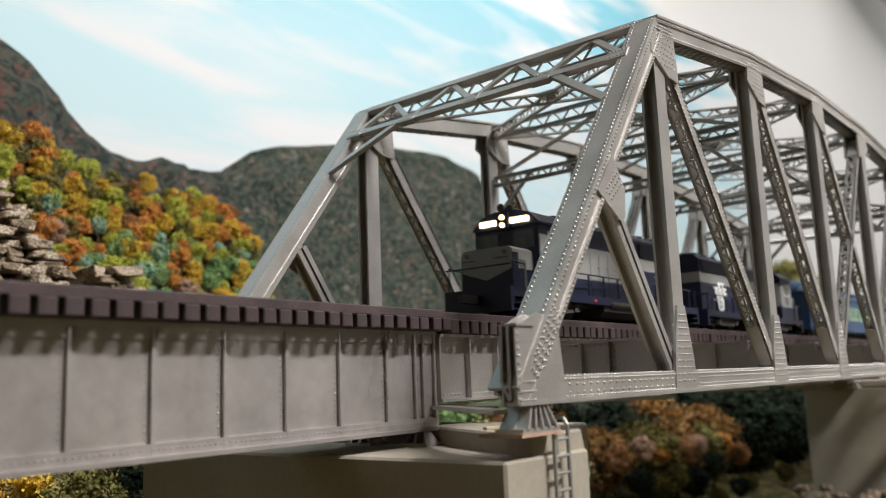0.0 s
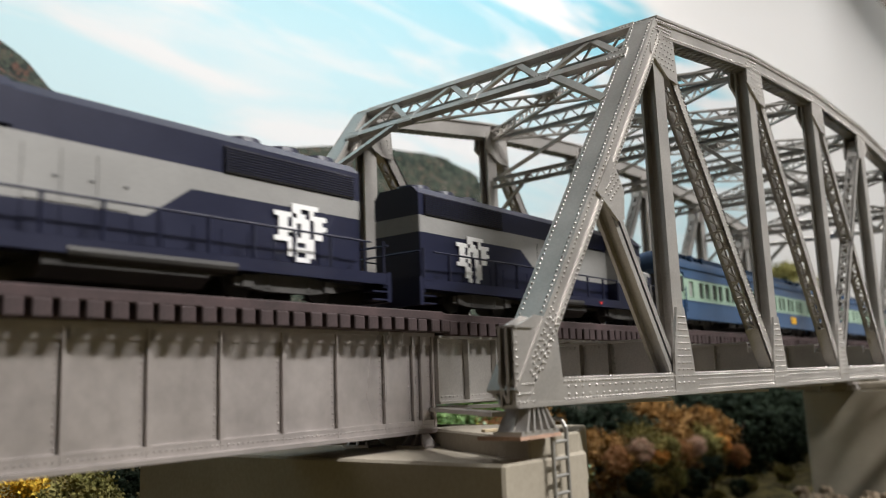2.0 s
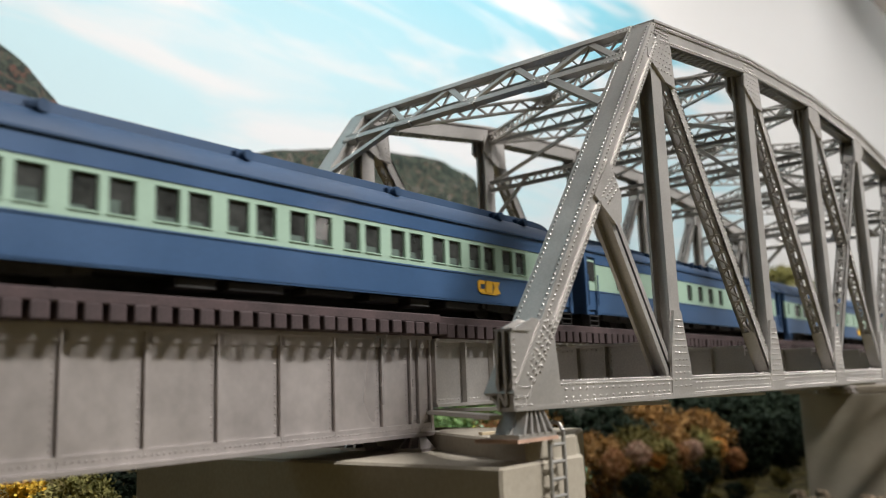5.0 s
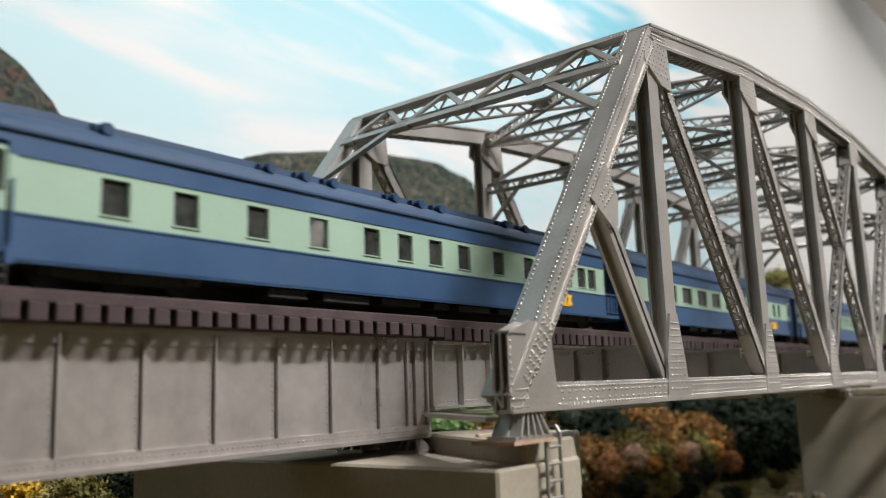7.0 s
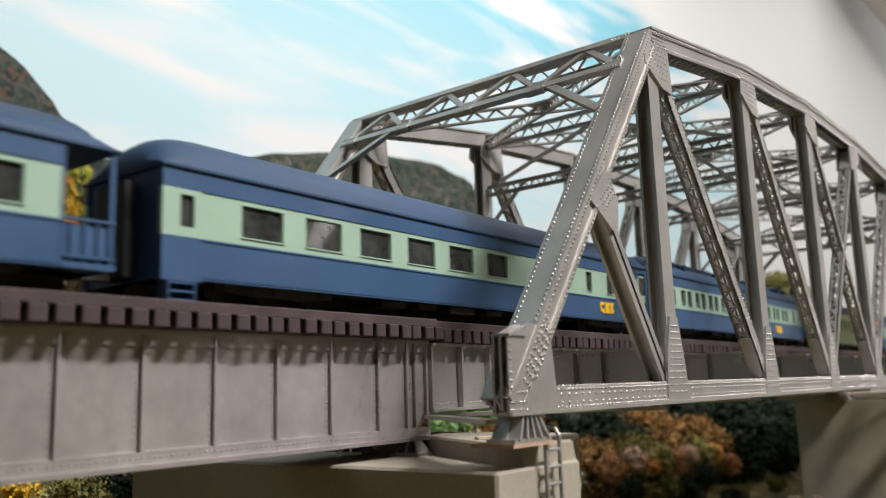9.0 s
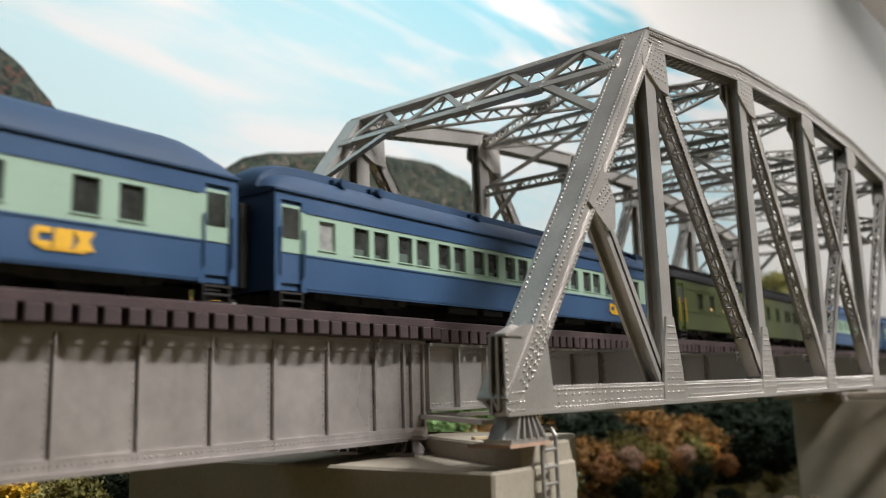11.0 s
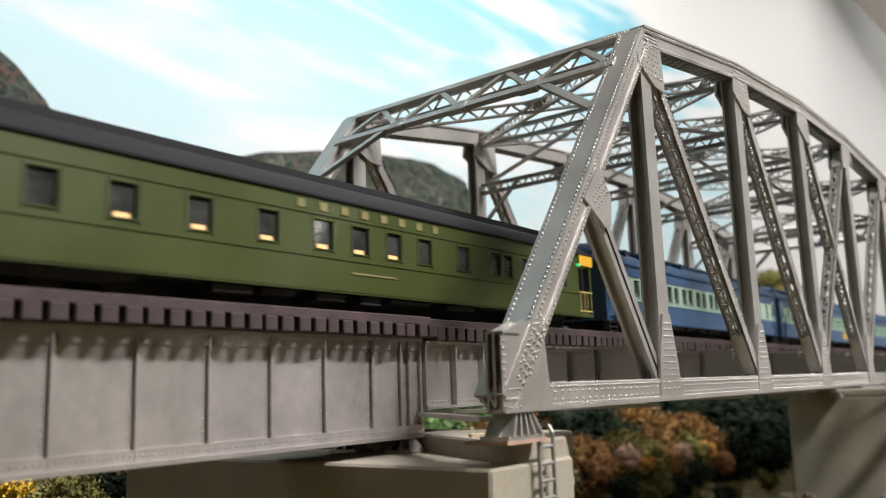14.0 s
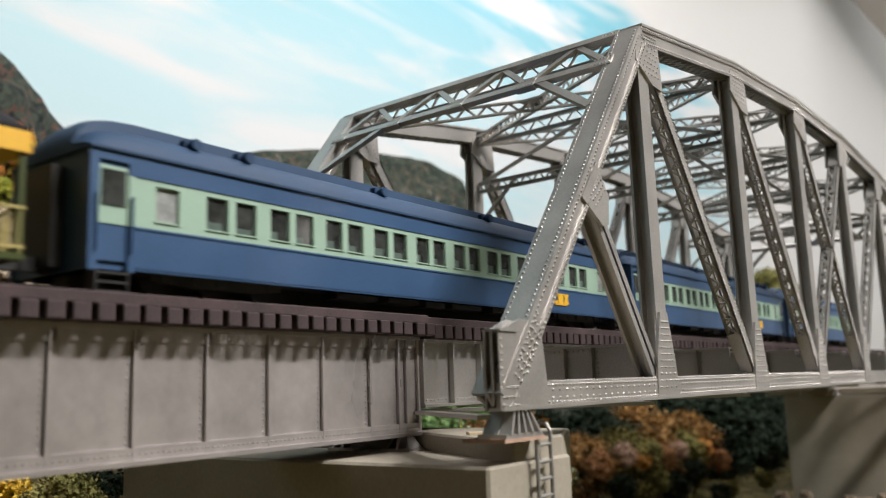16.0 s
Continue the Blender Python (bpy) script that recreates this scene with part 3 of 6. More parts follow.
# floor beams, stringers and bottom laterals
TY = 0.079
SKEW = 0.04
TRACK = pose(0.05, TY, 0, 0, 0, math.degrees(math.atan(SKEW)))
for i in range(1, 7):
    s = Shape()
    s.hexa([(i * P - 0.0006, TW, 0.001), (i * P + 0.0006, TW, 0.001), (i * P + 0.0006, W - TW, 0.001), (i * P - 0.0006, W - TW, 0.001),
            (i * P - 0.0006, TW, 0.0150), (i * P + 0.0006, TW, 0.0150), (i * P + 0.0006, W - TW, 0.0150), (i * P - 0.0006, W - TW, 0.0150)])
    s.box(i * P - 0.0006, i * P + 0.0006, 0.0135, W - 0.0135, 0.0150, 0.0188)
    s.box(i * P - 0.004, i * P + 0.004, 0.0125, W - 0.0125, 0.0188, 0.0196)
    s.box(i * P - 0.004, i * P + 0.004, TW, W - TW, 0.0004, 0.0012)
    for y_ in (0.0285, 0.0405):
        s.box(i * P - 0.0030, i * P - 0.0006, y_ - 0.0003, y_ + 0.0003, 0.0012, 0.0188)
        s.box(i * P - 0.0011, i * P - 0.0006, y_ + 0.0003, y_ + 0.0024, 0.0012, 0.0188)
    beam = part("floor_beam", s, STEEL, bridge, plates="plate")
    if i < 5:
        s = Shape()
        s.rivets((i * P - 0.0011, 0.0300, 0.0025), (i * P - 0.0011, 0.0300, 0.0175), (-1, 0, 0), 0.0027, 0.0005)
        s.rivets((i * P - 0.0006, 0.0270, 0.0025), (i * P - 0.0006, 0.0270, 0.0175), (-1, 0, 0), 0.0027, 0.0005)
        s.rivets((i * P - 0.0006, 0.0310, 0.0178), (i * P - 0.0006, 0.0500, 0.0178), (-1, 0, 0), 0.0027, 0.0005)
        part("rivets", s, STEEL, beam, fix=False, smooth=True)["kind"] = "stuff"
for i in range(7):
    xa, xb = (0.0405 if i == 0 else i * P + 0.0045), ((i + 1) * P - 0.0045 if i < 6 else 0.661)
    for yy in (TY - 0.0125, TY + 0.0125):
        s = Shape()
        s.box(xa, xb, yy - 0.0006, yy + 0.0006, 0.0, 0.0222)
        for z0, z1 in ((0.0220, 0.0230), (-0.0006, 0.0004)):
            s.box(xa, xb, yy - 0.0035, yy + 0.0035, z0, z1)
        for k in range(4):
            xk = xa + (xb - xa) * (k + 0.02) / 3.05
            s.box(xk - 0.0005, xk + 0.0005, yy - 0.0030, yy + 0.0030, 0.0002, 0.0220)
            s.box(xk + 0.0005, xk + 0.0030, yy - 0.0010, yy + 0.0010, 0.0002, 0.0220)
        s.v = [(x, y + SKEW * (x - 0.05), z) for x, y, z in s.v]
        st = part("stringer", s, STEEL, bridge, plates="plate")
        if yy < TY and i < 3:
            s = Shape()
            s.rivets((xa + 0.002, yy - 0.0006, 0.0018), (xb, yy - 0.0006, 0.0018), (0, -1, 0), 0.003)
            for k in range(4):
                xk = xa + (xb - xa) * (k + 0.02) / 3.05 + 0.0018
                s.rivets((xk, yy - 0.0010, 0.003), (xk, yy - 0.0010, 0.021), (0, -1, 0), 0.0028, 0.0005)
            s.rivets((xa + 0.002, yy - 0.0006, 0.0205), (xb, yy - 0.0006, 0.0205), (0, -1, 0), 0.003)
            s.v = [(x, y + SKEW * (x - 0.05), z) for x, y, z in s.v]
            ob = part("rivets", s, STEEL, st, fix=False, smooth=True)
            ob["kind"] = "stuff"
    for y0, y1 in ((TW, W - TW), (W - TW, TW)):
        s = Shape()
        s.beam((i * P, y0, -0.0022), ((i + 1) * P, y1, -0.0022), 0.005, 0.0012)
        part("bottom_lateral", s, STEEL, bridge)

# ---- plate girder approach spans on either side ----


def girder_span(x0, x1, label):
    g = thing("plate_girder_span", label, "bridge", m=TRACK)
    for sgn in (-1, 1):
        y = 0.0 + sgn * 0.0125
        o = sgn
        s = Shape()
        s.box(x0, x1, y - 0.0006, y + 0.0006, -0.0085, 0.0227)
        part("web", s, GIRDER, g)
        s = Shape()
        s.box(x0, x1, y - 0.0021, y + 0.0021, 0.0226, 0.0238)
        s.box(x0, x1, y - 0.0012, y + 0.0012, 0.0197, 0.0226)
        part("top_flange", s, GIRDER, g, plates="angle")
        s = Shape()
        s.box(x0, x1, y - 0.0036, y + 0.0036, -0.0098, -0.0086)
        s.box(x0, x1, y - 0.0018, y + 0.0018, -0.0086, -0.0056)
        fl = part("bottom_flange", s, GIRDER, g, plates="angle")
        if sgn < 0:
            s = Shape()
            s.rivets((max(x0, -0.18), y - 0.0018, -0.0071), (min(x1, -0.012), y - 0.0018, -0.0071), (0, -1, 0), 0.0022, 0.00032)
            if x0 < 0:
                ob = part("rivets", s, GIRDER, fl, fix=False, smooth=True)
                ob["kind"] = "stuff"
        xs = []
        x = x1 - 0.0012
        xs = [x1 - 0.0012, x1 - 0.0075, x1 - 0.0118]
        x = x1 - 0.0262
        while x > x0 + 0.004:
            xs.append(x)
            x -= 0.0216
        for x in xs:
            s = Shape()
            yo = y + o * 0.0006
            s.box(x - 0.0004, x + 0.0004, min(yo, yo + o * 0.0013), max(yo, yo + o * 0.0013), -0.0086, 0.0226)
            s.box(x - 0.0004, x + 0.0018, min(yo, yo + o * 0.0006), max(yo, yo + o * 0.0006), -0.0086, 0.0226)
            st = part("stiffener", s, GIRDER, g, plates="angle")
            if sgn < 0 and -0.19 < x < 0.0:
                s = Shape()
                s.rivets((x - 0.0014, yo, -0.0045), (x - 0.0014, yo, 0.0195), (0, -1, 0), 0.0022, 0.00032)
                ob = part("rivets", s, GIRDER, st, fix=False, smooth=True)
                ob["kind"] = "stuff"
        for xc in (x1 - 0.008, x0 + 0.008):
            s = Shape()
            s.box(xc - 0.0045, xc + 0.0045, y - 0.006, y + 0.006, -0.0146, -0.0137)
            s.prism([(xc - 0.002, -0.0098), (xc + 0.002, -0.0098), (xc + 0.0038, -0.0137), (xc - 0.0038, -0.0137)], y - 0.0006, y + 0.0006)
            for k in (-1, 0, 1):
                s.hexa([(xc - 0.0016, y + k * 0.0024 - 0.0004, -0.0098), (xc + 0.0016, y + k * 0.0024 - 0.0004, -0.0098), (xc + 0.0016, y + k * 0.0024 + 0.0004, -0.0098), (xc - 0.0016, y + k * 0.0024 + 0.0004, -0.0098),
                        (xc - 0.0038, y + k * 0.0045 - 0.0004, -0.0137), (xc + 0.0038, y + k * 0.0045 - 0.0004, -0.0137), (xc + 0.0038, y + k * 0.0045 + 0.0004, -0.0137), (xc - 0.0038, y + k * 0.0045 + 0.0004, -0.0137)])
            part("bearing", s, GIRDER, g)
    for k in range(int((x1 - x0) / 0.0427)):
        s = Shape()
        xk = x1 - 0.012 - k * 0.0427
        s.beam((xk, 0.0 - 0.012, -0.006), (xk, 0.0 + 0.012, 0.020), 0.0015, 0.0015, (1, 0, 0))
        s.beam((xk, 0.0 - 0.012, 0.020), (xk, 0.0 + 0.012, -0.006), 0.0015, 0.0015, (1, 0, 0))
        part("cross_frame", s, GIRDER, g, plates="brace")


girder_span(-0.41, -0.0105, "silver plate girder span with riveted stiffeners on concrete piers")
girder_span(0.614, 1.01, "silver plate girder span beyond the truss bridge")
girder_span(-0.82, -0.414, "silver plate girder span further along the approach")

# ---- track: ties, guard timbers and rails, one deck in the line of the track ----
deck = thing("bridge_track", "dark stained timber ties with guard timbers and rails", "track", m=TRACK)
s = Shape().box(0, 0.0045, -0.021, 0.021, 0.0238, 0.0280)
first = part("tie", s, TIE, deck, bevel=0.0003)
first.location.x = -0.42
inner = part("tie", Shape().box(0, 0.0045, -0.0192, 0.0192, 0.0230, 0.0280), TIE, deck, bevel=0.0003)
inner.location.x = -0.42 + 170 * 0.00615
inner_tie = inner.data
for i in range(1, 170):
    t = new("tie", first.data)
    t.parent = deck
    inside = -0.42 + i * 0.00615 > -0.012
    if inside:
        t.data = inner_tie
    t.location = (-0.42 + i * 0.00615, random.uniform(-0.0004, 0.0004), random.uniform(-0.0001, 0.0001))
s = Shape()
for i in list(range(-330, 0)) + list(range(171, 500)):
    x = -0.42 + i * 0.00615
    s.box(x, x + 0.0041, -0.021, 0.021, 0.0238, 0.0280)
ob = part("far_ties", s, TIE, deck)
ob["kind"] = "stuff"
for y0, y1 in ((-0.0205, -0.0172), (0.0172, 0.0205)):
    x = -2.5766
    while x < 2.6:
        l = 0.2137
        low = 0.0004 if x > -0.05 else 0.0
        out = 0.0014 * (low > 0) * (1 if y0 < 0 else -1)
        part("guard_timber", Shape().box(x, x + l - 0.0005, y0 + out, y1 + out, 0.0278 - low, 0.0308 - low + random.uniform(-0.0001, 0.0001)), TIE, deck, bevel=0.0003)
        x += l
for sg in (-1, 1):
    y = sg * 0.00865
    sec = [(y - 0.0013, 0.0280), (y + 0.0013, 0.0280), (y + 0.0011, 0.0288), (y + 0.0003, 0.0292), (y + 0.0003, 0.0309), (y + 0.0005, 0.0312), (y + 0.0005, 0.0317), (y - 0.0005, 0.0317), (y - 0.0005, 0.0312), (y - 0.0003, 0.0309), (y - 0.0003, 0.0292), (y - 0.0011, 0.0288)]
    part("rail", Shape().extrude_x(sec, -2.4, 2.6), RAIL, deck)
RT = 0.0317

# ---- piers ----
pier = thing("concrete_pier", "cream cast concrete bridge pier with stepped top and shaded faces", "pier")
part("lower_step", Shape().box(-0.0060, 0.036, 0.0035, 0.175, -0.033, -0.0146), CONCRETE, pier, bevel=0.0008)
plan = [(0.0078, 0.0046), (0.0335, 0.0046), (0.064, 0.02), (0.064, 0.17), (0.044, 0.17), (0.0395, 0.066), (0.0120, 0.0160)]
part("upper_step", Shape().loft([[(x, y, -0.0265) for x, y in plan], [(x, y, -0.0088) for x, y in plan]]), CONCRETE, pier, bevel=0.0007)
part("shaft", Shape().box(0.002, 0.056, 0.02, 0.165, -0.31, -0.033), CONCRETE, pier, bevel=0.0015)
part("shim", Shape().box(-0.0035, 0.016, -0.0005, 0.0135, -0.0088, -0.0078), PLANK, pier, "reddish wooden shim under the shoe")

strip = Shape().box(0.0, 0.017, -0.0016, 0.0016, -0.0087, -0.0079)
ob = part("wood_strip", strip, mat("bare_basswood", (0.55, 0.45, 0.30), 0.8, 0, 0.12, 90, 900, 0.2))
ob.matrix_basis = pose(0.0255, 0.0335, 0, 0, 0, -32)
tagged(ob, "small pale strip of bare wood lying on the pier", "wood strip")

ladder = thing("pier_ladder", "bare metal ladder hooked over the pier edge", "ladder")
LX0, LX1, LY = 0.0140, 0.0212, 0.0012
for x in (LX0, LX1):
    s = Shape()
    s.tube((x, LY, -0.036), (x, LY, -0.007), 0.0006, k=8)
    s.tube((x, LY, -0.007), (x, LY + 0.0012, -0.0050), 0.0006, k=8)
    s.tube((x, LY + 0.0012, -0.0050), (x, LY + 0.0035, -0.0045), 0.0006, k=8)
    s.tube((x, LY + 0.0035, -0.0045), (x, LY + 0.0050, -0.0090), 0.0006, k=8)
    part("stile", s, RUST, ladder)
for k in range(6):
    z = -0.0105 - 0.0046 * k
    part("rung", Shape().tube((LX0, LY, z), (LX1, LY, z), 0.0005, k=8), RUST, ladder)

pier2 = thing("concrete_pier", "cream cast concrete pier at the far end of the bridge", "pier")
part("shaft", Shape().box(0.69, 0.74, -0.05, 0.143, -0.31, -0.0147), CONCRETE, pier2, bevel=0.0015)
part("cap_block", Shape().box(0.690, 0.712, -0.02, 0.160, -0.0147, -0.0078), CONCRETE, pier2, bevel=0.001)
for x in (-0.36, -0.77, 1.06):
    p = thing("concrete_pier", "cream cast concrete pier carrying the girder spans", "pier")
    part("shaft", Shape().box(x - 0.02, x + 0.02, 0.0, 0.17, -0.31, -0.0146), CONCRETE, p, bevel=0.0015)

# ---- ground, walls, ceiling ----
EARTH = speckle("dry_scenic_ground", [(0.25, (0.05, 0.04, 0.02)), (0.5, (0.10, 0.085, 0.03)), (0.72, (0.16, 0.13, 0.05))], 70)
s = Shape()
NX, NY = 90, 50
grid = []
for j in range(NY + 1):
    for i in range(NX + 1):
        x, y = -2.6 + 5.8 * i / NX, -2.0 + 3.2 * j / NY
        z = -0.128 + 0.012 * noise.noise((x * 5, y * 5, 0)) + 0.008 * noise.noise((x * 19, y * 19, 3))
        back = max(0.0, y - 0.22)
        z += 0.32 * min(1, back / 0.35) * max(0.0, min(1, (0.45 - x) / 0.35)) + 0.03 * min(1, back / 0.4)
        s.v.append((x, y, min(z, 0.09)))
for j in range(NY):
    for i in range(NX):
        a = j * (NX + 1) + i
        s.f.append((a, a + 1, a + NX + 2, a + NX + 1))
tagged(part("ground", s, EARTH, smooth=True, fix=False), "brown and olive scenic ground of the river gorge", "ground", kind="structure")


def backdrop_material():
    m = bpy.data.materials.new("painted_sky_backdrop")
    m.use_nodes = True
    nt = m.node_tree
    b = nt.nodes["Principled BSDF"]
    b.inputs["Roughness"].default_value = 0.9
    b.inputs["Specular IOR Level"].default_value = 0.1
    tc = nt.nodes.new("ShaderNodeTexCoord")
    mp = nt.nodes.new("ShaderNodeMapping")
    mp.inputs["Rotation"].default_value = (0, radians(20), 0)
    mp.inputs["Scale"].default_value = (0.9, 0.6, 5.0)
    nt.links.new(tc.outputs["Object"], mp.inputs[0])
    n1 = nt.nodes.new("ShaderNodeTexNoise")
    n1.inputs["Scale"].default_value, n1.inputs["Detail"].default_value, n1.inputs["Distortion"].default_value = 2.3, 7, 0.5
    nt.links.new(mp.outputs[0], n1.inputs["Vector"])
    cl = nt.nodes.new("ShaderNodeValToRGB")
    cl.color_ramp.elements[0].position, cl.color_ramp.elements[0].color = 0.44, (0, 0, 0, 1)
    cl.color_ramp.elements[1].position, cl.color_ramp.elements[1].color = 0.62, (1, 1, 1, 1)
    nt.links.new(n1.outputs["Fac"], cl.inputs[0])
    sx = nt.nodes.new("ShaderNodeSeparateXYZ")
    nt.links.new(tc.outputs["Object"], sx.inputs[0])
    zr = nt.nodes.new("ShaderNodeMapRange")
    zr.inputs["From Min"].default_value, zr.inputs["From Max"].default_value = 0.25, 0.95
    nt.links.new(sx.outputs["Z"], zr.inputs["Value"])
    base = nt.nodes.new("ShaderNodeValToRGB")
    e = base.color_ramp.elements
    e[0].position, e[0].color = 0.0, (0.61, 0.74, 0.77, 1)
    e[1].position, e[1].color = 1.0, (0.25, 0.57, 0.68, 1)
    e.new(0.5).color = (0.48, 0.69, 0.75, 1)
    nt.links.new(zr.outputs[0], base.inputs[0])
    cm = nt.nodes.new("ShaderNodeMix")
    cm.data_type = "RGBA"
    cm.inputs[7].default_value = (0.73, 0.745, 0.755, 1)
    nt.links.new(cl.outputs[0], cm.inputs[0])
    nt.links.new(base.outputs[0], cm.inputs[6])
    # the paint thins out to bare off-white wall along the curve
    xr = nt.nodes.new("ShaderNodeMapRange")
    xr.interpolation_type = "SMOOTHSTEP"
    xr.inputs["From Min"].default_value, xr.inputs["From Max"].default_value = 3.27, 3.44
    slant = nt.nodes.new("ShaderNodeMath")
    slant.operation = "MULTIPLY_ADD"
    slant.inputs[1].default_value = 1.2
    nt.links.new(sx.outputs["Z"], slant.inputs[0])
    nt.links.new(sx.outputs["X"], slant.inputs[2])
    nt.links.new(slant.outputs[0], xr.inputs["Value"])
    wm = nt.nodes.new("ShaderNodeMix")
    wm.data_type = "RGBA"
    wm.inputs[7].default_value = (0.80, 0.785, 0.765, 1)
    xe = nt.nodes.new("ShaderNodeMapRange")
    xe.interpolation_type = "SMOOTHSTEP"
    xe.inputs["From Min"].default_value, xe.inputs["From Max"].default_value = 2.28, 2.50
    nt.links.new(sx.outputs["X"], xe.inputs["Value"])
    bare = nt.nodes.new("ShaderNodeMath")
    bare.operation = "MAXIMUM"
    nt.links.new(xr.outputs[0], bare.inputs[0])
    nt.links.new(xe.outputs[0], bare.inputs[1])
    nt.links.new(bare.outputs[0], wm.inputs[0])
    nt.links.new(cm.outputs[2], wm.inputs[6])
    nt.links.new(wm.outputs[2], b.inputs["Base Color"])
    return m


SKY = backdrop_material()
line = [(-2.6, 0.95), (1.7, 0.95)]
for k in range(1, 17):
    a = math.pi / 2 * k / 16
    line.append((1.7 + 1.3 * math.sin(a), 0.95 - 1.3 * (1 - math.cos(a))))
line.append((3.0, -2.0))
back = [(x + (0.02 if x > 1.8 else 0), y + 0.02) for x, y in line]
s = Shape()
for pts in (line, back):
    s.v += [(x, y, -0.35) for x, y in pts] + [(x, y, 1.5) for x, y in pts]
k = len(line)
for i in range(k - 1):
    s.f.append((i, i + 1, k + i + 1, k + i))
    s.f.append((2 * k + i, 3 * k + i, 3 * k + i + 1, 2 * k + i + 1))
ob = part("wall_backdrop", s, SKY, smooth=True, fix=False)
tagged(ob, "curved wall painted as blue sky with streaky white clouds", "backdrop", kind="structure")
WALLPAINT = mat("dim_brown_wall", (0.24, 0.21, 0.18), 0.9, 0, 0.04, 3, 90, 0.1)
for nm, b6 in (("wall_west", (-2.65, -2.6, -2.0, 0.97, -0.9, 1.55)), ("wall_south", (-2.65, 3.05, -2.05, -2.0, -0.9, 1.55))):
    tagged(part(nm, Shape().box(*b6), WALLPAINT), "plain dim brown room wall", "wall", kind="structure")
tagged(part("ceiling", Shape().box(-2.65, 3.05, -2.05, 1.0, 1.55, 1.6), WALLPAINT), "plain dim brown ceiling", "ceiling", kind="structure")

tagged(part("soffit", Shape().hexa([(2.58, 0.45, 1.24), (2.58, 0.20, 0.78), (2.60, 0.20, 0.78), (2.60, 0.45, 1.24), (2.58, 0.45, 1.55), (2.58, 0.20, 1.55), (2.60, 0.20, 1.55), (2.60, 0.45, 1.55)]), WALLPAINT), "brown sloping soffit board at the end of the backdrop", "soffit", kind="structure")

# ---- hills ----
MTN = speckle("dark_wooded_mountain", [(0.2, (0.020, 0.026, 0.026)), (0.42, (0.043, 0.055, 0.047)), (0.58, (0.080, 0.092, 0.072)), (0.74, (0.12, 0.062, 0.050)), (0.86, (0.22, 0.20, 0.18))], 210, broken=0.6)
FARWOOD = speckle("dark_green_far_wood", [(0.2, (0.020, 0.028, 0.024)), (0.45, (0.048, 0.066, 0.052)), (0.62, (0.085, 0.098, 0.075)), (0.74, (0.11, 0.085, 0.065)), (0.86, (0.24, 0.23, 0.20))], 230, broken=0.65)
SKYLINE = [(-0.6, 0.36), (-0.1, 0.34), (0.107, 0.312), (0.132, 0.301), (0.158, 0.276), (0.185, 0.245), (0.213, 0.231), (0.242, 0.227), (0.264, 0.236), (0.299, 0.23), (0.34, 0.233), (0.37, 0.261), (0.417, 0.277), (0.505, 0.294), (0.606, 0.31), (0.698, 0.318), (0.761, 0.308), (0.798, 0.284), (0.852, 0.225), (1.011, 0.19), (1.46, 0.18), (2.2, 0.16)]


def ridge(x):
    for (a, za), (b, zb) in zip(SKYLINE, SKYLINE[1:]):
        if x <= b:
            return za + (zb - za) * max(0, (x - a)) / (b - a)
    return SKYLINE[-1][1]


def mountain(name, x0, x1, label, cover, nx=110, ny=26):
    s = Shape()
    for j in range(ny + 1):
        v = j / ny
        for i in range(nx + 1):
            x = x0 + (x1 - x0) * i / nx
            top = ridge(x)
            y = 0.47 + 0.13 * v
            z = -0.2 + (top + 0.2) * (v ** 0.75)
            q = 0.010 * noise.noise((x * 40, v * 14, 1)) + 0.006 * noise.noise((x * 110, v * 40, 5))
            edge = 1 if 0 < j < ny else 0.35
            s.v.append((x, y - q * 1.5 * edge, z + q * 0.5 * edge))
    for i in range(nx + 1):
        x = x0 + (x1 - x0) * i / nx
        s.v.append((x, 0.66, ridge(x) - 0.012))
    for i in range(nx + 1):
        x = x0 + (x1 - x0) * i / nx
        s.v.append((x, 0.74, -0.2))
    for j in range(ny + 2):
        for i in range(nx):
            a = j * (nx + 1) + i
            s.f.append((a, a + 1, a + nx + 2, a + nx + 1))
    return tagged(part(name, s, cover, smooth=True, fix=False), label, "mountain", kind="structure")


mountain("backdrop_mountain", -0.6, 0.34, "dark wooded mountain slope with russet patches", MTN)
mountain("backdrop_mountain", 0.34, 2.2, "rounded dark green wooded mountain", FARWOOD)

# ---- rolling stock ----
SIDE = 0.018
TRUCKM = mat("dusty_grey_truck", (0.055, 0.052, 0.050), 0.65, 0, 0.3, 90, 1500, 0.3)


def wheelset(parent, x):
    w = part("wheelset", Shape().tube((x, -0.0089, RT + 0.0050), (x, 0.0089, RT + 0.0050), 0.0009, k=8), BLACK, parent)
    for y in (-0.0098, 0.0076):
        part("wheel", Shape().tube((x, y, RT + 0.0050), (x, y + 0.0022, RT + 0.0050), 0.0050, k=18), BLACK, w, smooth=False)


